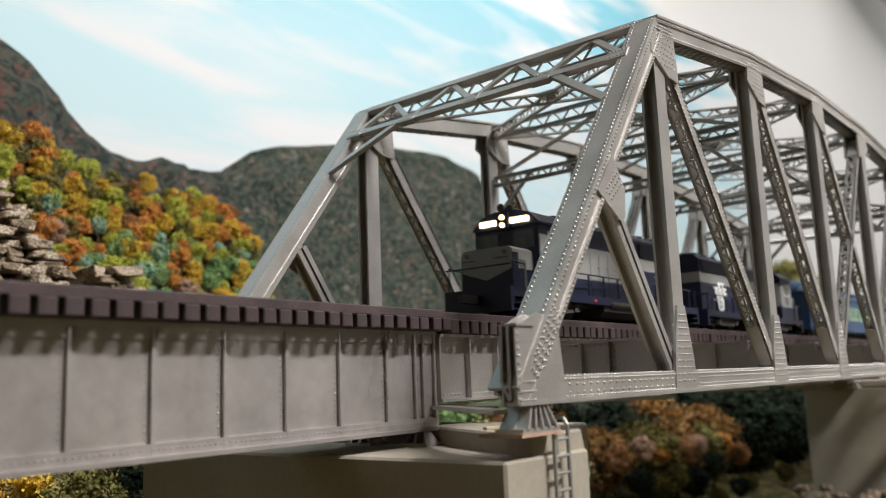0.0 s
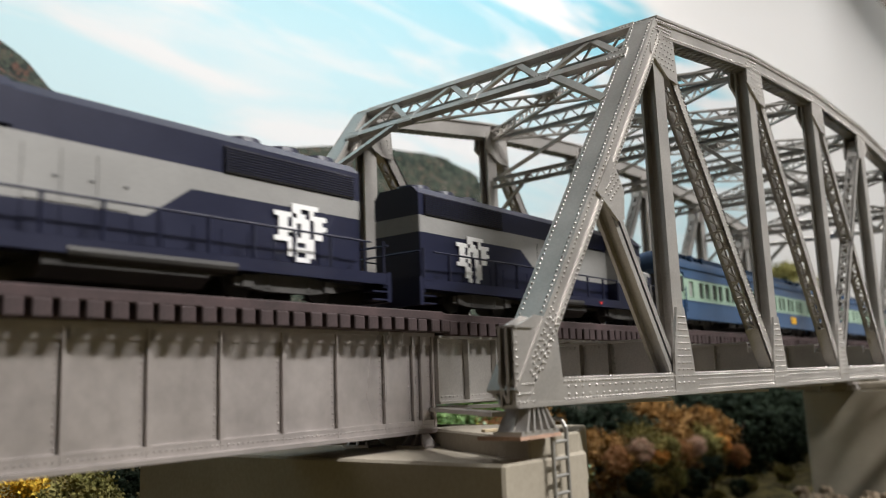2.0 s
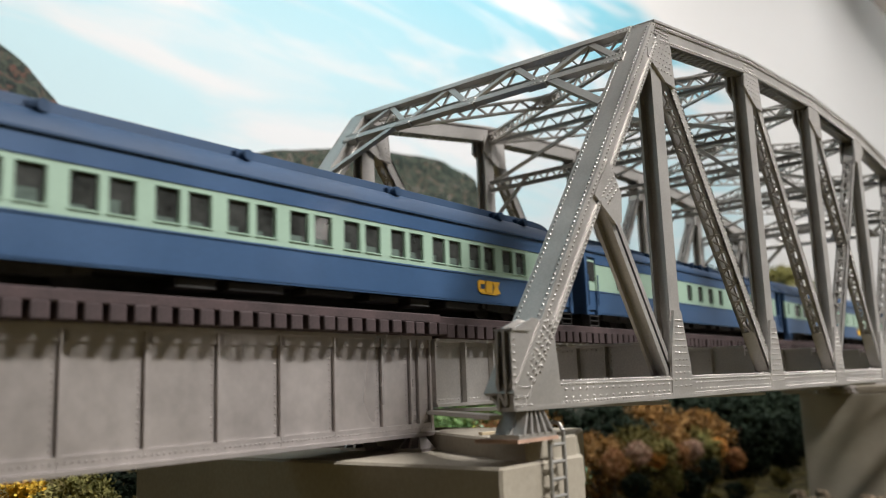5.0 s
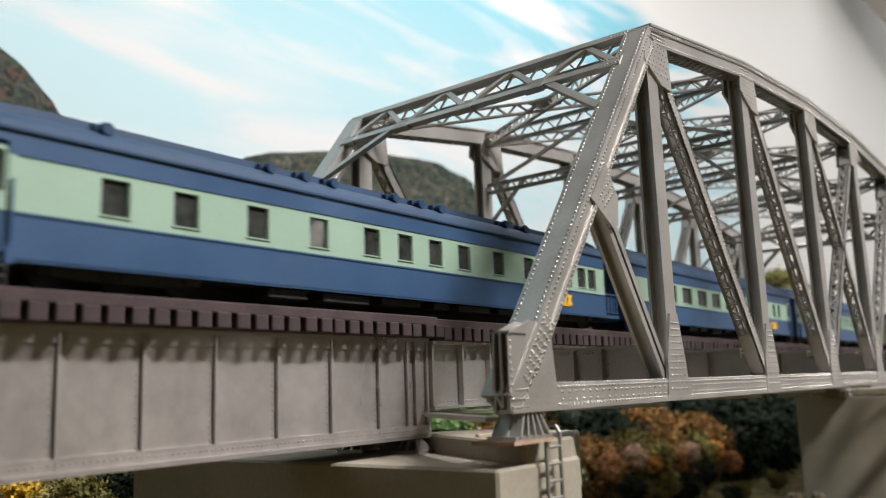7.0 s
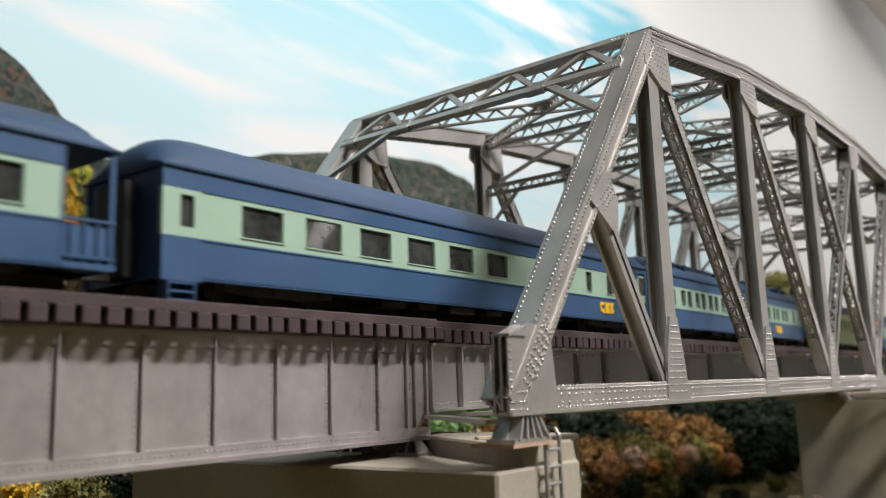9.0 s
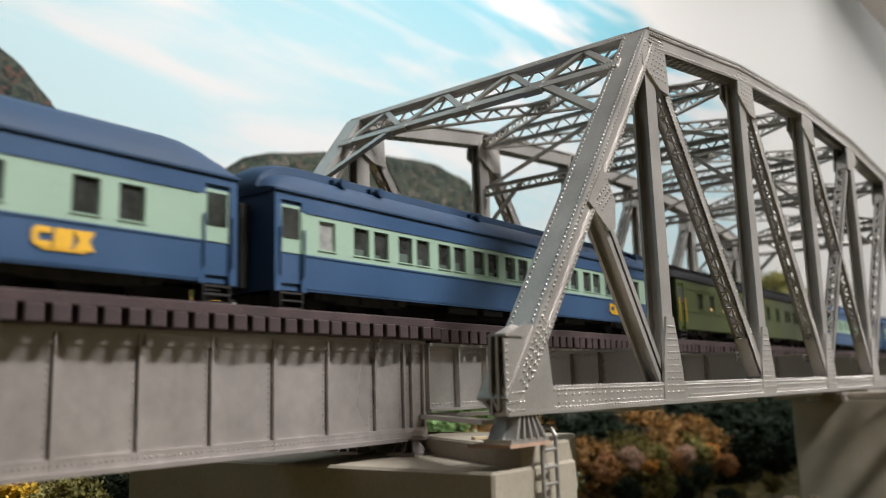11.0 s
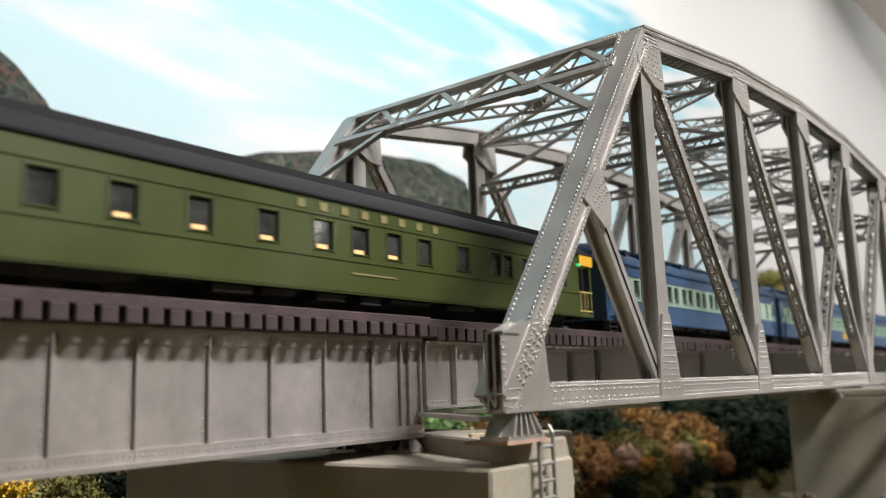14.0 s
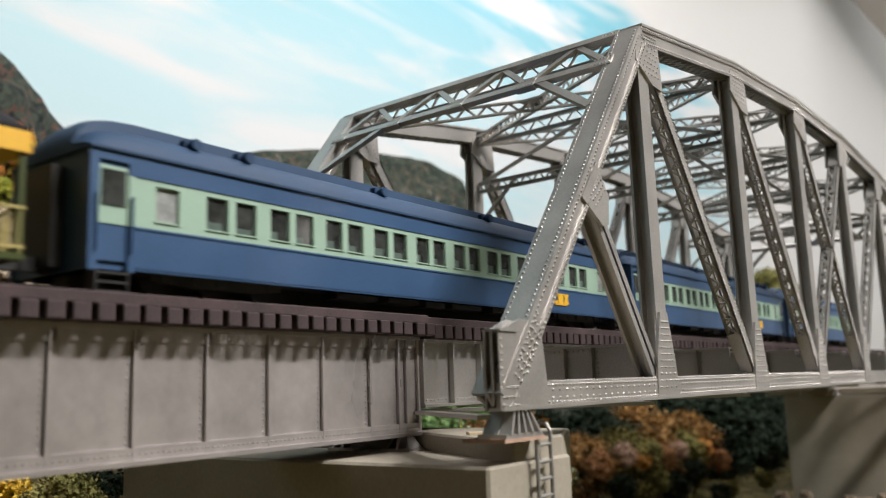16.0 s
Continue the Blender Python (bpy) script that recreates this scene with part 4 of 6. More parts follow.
def truck(parent, xc, axles, base):
    f = Shape()
    for y in (-0.0135, 0.0115):
        h = base / 2
        f.prism([(xc - h - 0.004, RT + 0.0058), (xc - h - 0.004, RT + 0.0035), (xc - h * 0.55, RT + 0.0024), (xc + h * 0.55, RT + 0.0024), (xc + h + 0.004, RT + 0.0035), (xc + h + 0.004, RT + 0.0058), (xc + h * 0.5, RT + 0.0075), (xc - h * 0.5, RT + 0.0075)], y, y + 0.002)
        for a in range(axles):
            xa = xc - h + base * a / (axles - 1)
            f.box(xa - 0.0018, xa + 0.0018, y - 0.0008, y + 0.0028, RT + 0.0032, RT + 0.0066)
        for o in (-0.5, 0.5):
            xs = xc + o * h
            f.tube((xs, y + 0.001, RT + 0.0032), (xs, y + 0.001, RT + 0.0072), 0.0014, k=8)
    f.box(xc - 0.0035, xc + 0.0035, -0.0115, 0.0115, RT + 0.003, RT + 0.0085)
    tr = part("truck", f, TRUCKM, parent)
    for a in range(axles):
        wheelset(tr, xc - base / 2 + base * a / (axles - 1))


def roof_section(top, eave, half, ridge_step=False):
    pts = []
    if ridge_step:
        prof = [(-1.03, 0.0), (-0.99, 0.16), (-0.93, 0.29), (-0.84, 0.42), (-0.74, 0.52), (-0.65, 0.58), (-0.585, 0.61), (-0.565, 0.83), (-0.48, 0.88), (-0.33, 0.945), (-0.16, 0.985), (0.0, 1.0)]
    else:
        prof = [(-1.03, 0.0), (-0.97, 0.22), (-0.84, 0.45), (-0.64, 0.66), (-0.60, 0.72), (-0.40, 0.90), (-0.2, 0.975), (0.0, 1.0)]
    for a, b in prof:
        pts.append((a * half, eave + (top - eave) * b))
    for a, b in reversed(prof[:-1]):
        pts.append((-a * half, eave + (top - eave) * b))
    return pts


def coach(u0, u1, wins, label, paint=(None, None, None), win_z=(0.0494, 0.0584), style="blue", vents=(), rear_platform=False, logo=None, doors=(True, True), zt=0.0778):
    """A heavyweight coach between u0 and u1 on the track; wins: centre and width of each window, from the coach's middle."""
    xc, L = (u0 + u1) / 2, (u1 - u0)
    h = L / 2
    lower, band, roof = paint
    c = thing("passenger_coach", label, "railway coach", "coaches of the train")
    z0, zb0, zb1, ze = 0.0365, 0.0474, 0.0598, 0.0655
    vest = 0.0122
    xa, xb = -h + vest, h - (vest if not rear_platform else 0.013)
    w0, w1 = win_z
    cuts = [(x - u, x + u) for x, u2 in wins for u in (u2 / 2 + 0.0003,)]
    cuts.sort()
    for sg in (-1, 1):
        yo, yi = sg * SIDE, sg * (SIDE - 0.0012)
        ya, yb = min(yo, yi), max(yo, yi)
        s = Shape().box(xa, xb, ya, yb, z0, zb0)
        s.box(xa, xb, sg * SIDE - 0.0003, sg * SIDE + 0.0003, zb0 - 0.0006, zb0 - 0.0001)
        s.box(xa, xb, sg * SIDE - 0.0002, sg * SIDE + 0.0002, z0 + 0.0006, z0 + 0.0010)
        part("side_panel", s, lower, c, plates="belt_rail")
        s = Shape().panel([xa] + [q for ab in cuts for q in ab] + [xb], [zb0, w0, w1, zb1], ya, yb)
        part("window_band", s, band, c)
        s = Shape().box(xa, xb, ya, yb, zb1, ze)
        s.box(xa, xb, sg * SIDE - 0.0003, sg * SIDE + 0.0003, zb1, zb1 + 0.0005)
        part("letterboard", s, lower, c, plates="belt_rail")
        for a, b in cuts:
            yg = sg * (SIDE - 0.0010)
            win = part("window", Shape().box(a, b, min(yg, yg - sg * 0.0004), max(yg, yg - sg * 0.0004), w0, w1), FROST if style == "day" and min(a - xa, xb - b) < 0.012 else GLASS, c)
            s = Shape()
            yf = sg * (SIDE - 0.0006)
            y0_, y1_ = min(yf, yf - sg * 0.0004), max(yf, yf - sg * 0.0004)
            s.box(a, b, y0_, y1_, w0, w0 + 0.0003)
            s.box(a, a + 0.00022, y0_, y1_, w0, w1)
            s.box(b - 0.00022, b, y0_, y1_, w0, w1)
            s.box(a - 0.0004, b + 0.0004, min(sg * SIDE, sg * (SIDE + 0.0004)), max(sg * SIDE, sg * (SIDE + 0.0004)), w0 - 0.0003, w0)
            part("sash", s, band, win)
            if style == "day" and min(a - xa, xb - b) > 0.012:
                # tops of the seats behind the glazing
                hs = w0 + 0.0012 + 0.0026 * ((a * 7919) % 1)
                ys_ = sorted((yg, yg + sg * 0.00015))
                part("seat_back", Shape().box(a + 0.0004, a + (b - a) * (0.35 + 0.5 * ((a * 3571) % 1)), *ys_, w0 + 0.0003, hs), SEAT, win)
    # vestibules
    for e, door in zip((-1, 1), doors):
        if e == 1 and rear_platform:
            part("platform_floor", Shape().box(xb, h, -SIDE, SIDE, z0, z0 + 0.0014), lower, c)
            part("end_wall", Shape().box(xb - 0.001, xb, -SIDE, SIDE, z0, ze), lower, c)
            s = Shape()
            for zz in (z0 + 0.0025, z0 + 0.0112):
                s.box(h - 0.0009, h - 0.0002, -SIDE, SIDE, zz, zz + 0.0006)
                for y in (-SIDE, SIDE - 0.0007):
                    s.box(xb, h, y, y + 0.0007, zz, zz + 0.0006)
            rail_paint = GOLD if style == "green" else lower
            railing = part("platform_railing", s, rail_paint, c, plates="rail")
            for y in [-SIDE + 0.0008 + 0.0344 * q / 12 for q in range(13)]:
                part("baluster", Shape().box(h - 0.0008, h - 0.0003, y - 0.0002, y + 0.0002, z0 + 0.0014, z0 + 0.0115), rail_paint, railing)
            for q in range(4):
                xx = xb + 0.002 + (h - xb - 0.003) * q / 3
                for y in (-SIDE + 0.0004, SIDE - 0.0004):
                    part("baluster", Shape().box(xx - 0.0002, xx + 0.0002, y - 0.0002, y + 0.0002, z0 + 0.0014, z0 + 0.0115), rail_paint, railing)
            if style != "green":
                for y in (-SIDE + 0.0009, SIDE - 0.0013):
                    part("platform_panel", Shape().box(xb, h - 0.001, y, y + 0.0004, z0 + 0.0014, z0 + 0.0105), lower, c)
            for y in (-SIDE + 0.0008, SIDE - 0.0008):
                part("corner_post", Shape().box(h - 0.0016, h - 0.0004, y - 0.0006, y + 0.0006, z0 + 0.001, ze), lower, c)
            if style == "green":
                part("awning", Shape().box(xb + 0.0005, h + 0.0004, -SIDE - 0.0006, SIDE + 0.0006, ze - 0.0052, ze - 0.0004), YELLOW, c, "bright yellow striped awning over the rear platform")
                part("marker_lamp", Shape().tube((xb - 0.0015, -SIDE - 0.0014, ze - 0.0055), (xb - 0.0015, -SIDE, ze - 0.0055), 0.0008, k=8), glow("lit_marker_green", (0.05, 0.9, 0.35), 0.2), c, "green marker lamp")
            continue
        x0, x1 = sorted((e * h, e * (h - vest)))
        part("vestibule", Shape().box(x0 + (0.0008 if e < 0 else 0), x1 - (0.0008 if e > 0 else 0), -SIDE + 0.0016, SIDE - 0.0016, z0, ze - 0.0001), lower, c)
        dx0, dx1 = (x0 + 0.0024, x1 - 0.0018) if e < 0 else (x0 + 0.0018, x1 - 0.0024)
        for sg in (-1, 1):
            yo = sg * SIDE
            yl, yh = min(yo, yo - sg * 0.0016), max(yo, yo - sg * 0.0016)
            if not door:
                part("end_panel", Shape().box(x0, x1, yl, yh, z0 - 0.0005, zb0), lower, c)
                xw = (x0 + x1) / 2 + 0.0014
                ew = part("end_band", Shape().panel([x0, xw - 0.0021, xw + 0.0021, x1], [zb0, w0 + 0.0006, w1, zb1], yl, yh), band, c)
                part("end_window", Shape().box(xw - 0.0021, xw + 0.0021, min(yo - sg * 0.001, yo - sg * 0.0014), max(yo - sg * 0.001, yo - sg * 0.0014), w0 + 0.0006, w1), GLASS, ew)
                part("end_letterboard", Shape().box(x0, x1, yl, yh, zb1, ze), lower, c)
                s = Shape()
                for q in range(3):
                    s.box(dx0, dx1, min(yo, yo - sg * 0.005), max(yo, yo - sg * 0.005), z0 - 0.0012 - 0.0022 * q, z0 - 0.0007 - 0.0022 * q)
                for xx in (dx0, dx1):
                    s.box(xx - 0.0004, xx, min(yo, yo - sg * 0.004), max(yo, yo - sg * 0.004), z0 - 0.006, z0)
                part("steps", s, lower, c)
                continue
            # the corner post is plain; the jamb beside the saloon carries on the window band
            ja, jb, ka, kb = (x0, dx0, dx1, x1) if e < 0 else (dx1, x1, x0, dx0)
            s = Shape().box(ja, jb, yl, yh, z0 - 0.0005, ze)
            s.box(ka, kb, yl, yh, z0 - 0.0005, zb0)
            s.box(ka, kb, yl, yh, zb1, ze)
            part("jamb_band", Shape().box(ka, kb, yl, yh, zb0, zb1), band, c)
            s.box(dx0, dx1, yl, yh, 0.0628, ze)
            part("vestibule_post", s, lower, c)
            yd = sg * (SIDE - 0.0008)
            yl, yh = min(yd, yd - sg * 0.0008), max(yd, yd - sg * 0.0008)
            d = part("vestibule_door", Shape().box(dx0, dx1, yl, yh, z0 + 0.002, 0.0628), lower, c)
            mz0, mz1 = (zb0, 0.0616)
            part("door_panel", Shape().box(dx0 + 0.0001, dx1 - 0.0001, min(yd, yd + sg * 0.0003), max(yd, yd + sg * 0.0003), mz0, mz1), band, d)
            part("door_window", Shape().box(dx0 + 0.0008, dx1 - 0.0008, min(yd + sg * 0.0003, yd + sg * 0.0006), max(yd + sg * 0.0003, yd + sg * 0.0006), w0 + 0.0024, w1 + 0.0022), GLASS, d)
            s = Shape()
            for q in range(3):
                s.box(dx0, dx1, min(yo, yo - sg * 0.005), max(yo, yo - sg * 0.005), z0 - 0.0012 - 0.0022 * q, z0 - 0.0007 - 0.0022 * q)
            s.box(dx0 - 0.0004, dx0, min(yo, yo - sg * 0.004), max(yo, yo - sg * 0.004), z0 - 0.006, z0)
            s.box(dx1, dx1 + 0.0004, min(yo, yo - sg * 0.004), max(yo, yo - sg * 0.004), z0 - 0.006, z0)
            part("steps", s, BLACK, c)
            for xx in (dx0 - 0.0007, dx1 + 0.0007):
                part("grab_iron", Shape().tube((xx, sg * (SIDE + 0.0006), z0 + 0.004), (xx, sg * (SIDE + 0.0006), 0.0545), 0.0003, k=6), YELLOW if style == "green" else lower, c)
        part("diaphragm", Shape().box(min(e * h, e * (h + 0.0030)), max(e * h, e * (h + 0.0030)), -0.0065, 0.0065, z0 + 0.001, ze - 0.003), BLACK, c)
    # roof, with rounded hoods at both ends
    rs = style != "smooth"
    full = roof_section(zt, ze, SIDE, rs)
    rings = []
    for x, k in ((-h - 0.0004, 0.22), (-h + 0.0010, 0.50), (-h + 0.0032, 0.70), (-h + 0.0065, 0.86), (-h + 0.0110, 0.96), (-h + 0.017, 1.0), (h - 0.017, 1.0), (h - 0.0110, 0.96), (h - 0.0065, 0.86), (h - 0.0032, 0.70), (h - 0.0010, 0.50), (h + 0.0004, 0.22)):
        rings.append([(x, y, ze + (z - ze) * k) for y, z in full])
    s = Shape().loft(rings)
    top = part("roof", s, roof, c, smooth=True, crease=0.55)
    part("eave", Shape().box(-h - 0.0005, h + 0.0005, -SIDE - 0.0007, SIDE + 0.0007, ze - 0.0003, ze + 0.0004), roof, top)
    for x, y in vents:
        zv = ze + (zt - ze) * 0.60 if abs(y) > 0.008 else zt + 0.001
        v = Shape().tube((x, y + 0.002, zv), (x, y - 0.0022, zv), 0.0014, k=12)
        v.tube((x, y - 0.0018, zv), (x, y - 0.0032, zv), 0.0019, 0.0016, k=12)
        v.box(x - 0.0020, x + 0.0020, y - 0.0002, y + 0.0045, zv - 0.0016, zv + 0.0016)
        part("roof_vent", v, roof, c)
    # underframe and boxes below the floor
    part("underframe", Shape().box(-h + 0.001, h - 0.001, -0.012, 0.012, RT + 0.0058, z0), BLACK, c)
    part("centre_sill", Shape().box(-h + 0.004, h - 0.004, -0.0035, 0.0035, RT + 0.0012, RT + 0.0058), BLACK, c)
    rnd = random.Random(int(u0 * 1000))
    x = -h + 0.085
    while x < h - 0.09:
        l = rnd.uniform(0.008, 0.022)
        for y in (-0.016, 0.009):
            part("equipment_box", Shape().box(x, x + l, y, y + 0.007, RT + rnd.uniform(0.0018, 0.003), z0), BLACK, c, bevel=0.0003)
        x += l + rnd.uniform(0.003, 0.012)
    for e in (-1, 1):
        truck(c, e * (h - 0.042), 3, 0.036)
        part("coupler", Shape().box(min(e * h, e * (h + 0.007)), max(e * h, e * (h + 0.007)), -0.0014, 0.0014, RT + 0.005, RT + 0.0085), BLACK, c)
    # lettering as plain blocks
    if logo is not None:
        for sg in (-1,):
            y = sg * (SIDE + 0.0001)
            zl, zm, zh = 0.0406, 0.0429, 0.0452
            shapes = ([(0.0044, zl), (0.0010, zl), (0.0, zl + 0.0010), (0.0, zh - 0.0010), (0.0010, zh), (0.0044, zh), (0.0044, zh - 0.0014), (0.0014, zh - 0.0014), (0.0014, zl + 0.0014), (0.0044, zl + 0.0014)],
                      [(0.0, zl), (0.0042, zl), (0.0046, zm - 0.0002), (0.0046, zh), (0.0004, zh), (0.0, zm + 0.0002)],
                      [(-0.0002, zl), (0.0050, zl), (0.0036, zm), (0.0050, zh), (-0.0002, zh), (0.0012, zm)])
            for q, outline in enumerate(shapes):
                x = logo - 0.0072 + q * 0.0049
                part("emblem_block", Shape().prism([(x + px_, pz_) for px_, pz_ in outline], y - 0.0003, y), YELLOW, c)
            part("emblem_bar", Shape().box(logo - 0.0050, logo + 0.0055, y - 0.0003, y, 0.0400, 0.0405), YELLOW, c)
    return c, xc


def pairs(a, n, pitch, gap, w):
    out = []
    for i in range(n):
        out += [(a + i * pitch, w), (a + i * pitch + gap, w)]
    return out


TRAIN = []
BLUEP = (BLUE, MINT, ROOFBLUE)


def dayco(u0, u1, label, logo_u):
    xc, k = (u0 + u1) / 2, (u1 - u0) / 0.2880
    wins = [(0.0212, 0.0064)] + pairs(0.0367, 10, 0.0222, 0.0097, 0.0067) + [(0.2647, 0.0064)]
    wins = [(x * k - (u1 - u0) / 2, w) for x, w in wins]
    v = [(x * k, -0.0122) for x in (-0.112, -0.094, -0.035, 0.03, 0.094, 0.112)]
    TRAIN.append(coach(u0, u1, wins, label, BLUEP, style="day", vents=v, logo=logo_u - xc))


dayco(0.4735, 0.7620, "blue heavyweight day coach with pale mint window band", 0.6960)
B0, B1 = 0.7750, 1.0810
bc = (B0 + B1) / 2
TRAIN.append(coach(B0, B1, [(u - bc, 0.0070) for u in (0.8108, 0.8308, 0.8545, 0.8782, 0.9020, 0.9189, 0.9357, 0.9531, 0.9762, 0.9989, 1.0084, 1.0216, 1.0313, 1.0448, 1.0549)],
                   "blue sleeping coach with widely spaced windows and open rear platform", BLUEP, vents=[(x, -0.0122) for x in (-0.118, -0.066, -0.052, -0.040, -0.010, 0.004, 0.016, 0.06, 0.075, 0.11)], rear_platform=True, logo=1.0266 - bc, zt=0.0756))
C0, C1 = 1.0935, 1.3880
cc = (C0 + C1) / 2
TRAIN.append(coach(C0, C1, [(u - cc, w) for u, w in ((1.1262, 0.0145), (1.1503, 0.0145), (1.1739, 0.0145), (1.1977, 0.0145), (1.2214, 0.0145), (1.2455, 0.0135), (1.2930, 0.006), (1.3223, 0.0050), (1.3440, 0.0065), (1.3560, 0.0065))],
                   "blue diner-lounge coach with wide windows and smooth roof", BLUEP, style="smooth", vents=[], logo=1.3387 - cc, doors=(False, True)))
dayco(1.4017, 1.6890, "blue day coach with paired windows and yellow emblem", 1.6220)
E0, E1 = 1.7028, 2.0065
ec = (E0 + E1) / 2
TRAIN.append(coach(E0, E1, [(u - ec, w) for u, w in ((1.7392, 0.0068), (1.7595, 0.0068), (1.782, 0.0068), (1.8055, 0.0068), (1.8277, 0.0072), (1.8444, 0.0072), (1.8613, 0.0066), (1.8781, 0.0066), (1.9016, 0.0062), (1.9244, 0.0056), (1.9330, 0.0056), (1.9468, 0.0060), (1.9562, 0.0060), (1.9695, 0.0058), (1.9783, 0.0058))],
                   "dark green heavyweight observation coach with grey clerestory roof", (OLIVE, OLIVE, ROOFGREY), style="green", vents=[], rear_platform=True, zt=0.0768))
dayco(2.0213, 2.3130, "blue day coach following the green observation coach", 2.2472)
dayco(2.3260, 2.6140, "blue coach towards the end of the train", 2.5460)
dayco(2.6270, 2.9150, "blue coach at the end of the train", 2.8470)

DULLGOLD = mat("worn_dull_gold_lettering", (0.19, 0.17, 0.065), 0.6, 0, 0.1, 60, 900, 0)
# gold lettering blocks, chimney and compartment details of the green coach
green = TRAIN[4][0]
jack = Shape().tube((-0.128, -0.003, 0.0765), (-0.128, -0.003, 0.0822), 0.0018, 0.0016, k=12)
jack.tube((-0.128, -0.003, 0.0816), (-0.128, -0.003, 0.0832), 0.0026, 0.0014, k=12)
part("smoke_jack", jack, ROOFGREY, green, "black roof chimney with a cap")
for u in (1.7595, 1.782, 1.8055, 1.8277, 1.8444, 1.8613):
    part("table_lamp", Shape().box(u - ec - 0.0022, u - ec + 0.0022, -SIDE + 0.00075, -SIDE + 0.00095, 0.0496, 0.0510), WARMGLOW, green, "warm lit lamp inside the window")
for k, u in enumerate((1.7392, 1.7595, 1.782, 1.8055, 1.8277, 1.8444, 1.8613, 1.8781, 1.9016)):
    s = Shape()
    for o in (-0.0044, 0.0044):
        s.rivets((u - ec + o, -SIDE, 0.0488), (u - ec + o, -SIDE, 0.0590), (0, -1, 0), 0.0012, 0.00042)
    ob = part("rivets", s, OLIVE, green, fix=False)
    ob["kind"] = "stuff"
for q in range(8):
    x = 1.8181 + (1.8842 - 1.8181) * q / 7 - ec
    part("lettering_bar", Shape().box(x - 0.0016, x + 0.0016, -SIDE - 0.0003, -SIDE - 0.00005, 0.0612, 0.0638), DULLGOLD, green)
part("name_bar", Shape().box(1.840 - ec, 1.862 - ec, -SIDE - 0.0003, -SIDE - 0.00005, 0.0428, 0.0434), DULLGOLD, green)


EMBLEM = ("....######..", "....##..#...", "####.##.####", ".##.####.##.", ".##.#.##.###", ".####.##.##.", ".##.#.##.##.", "####.####...", "...##..##...", "...######...", "...##..##...", "....####....")


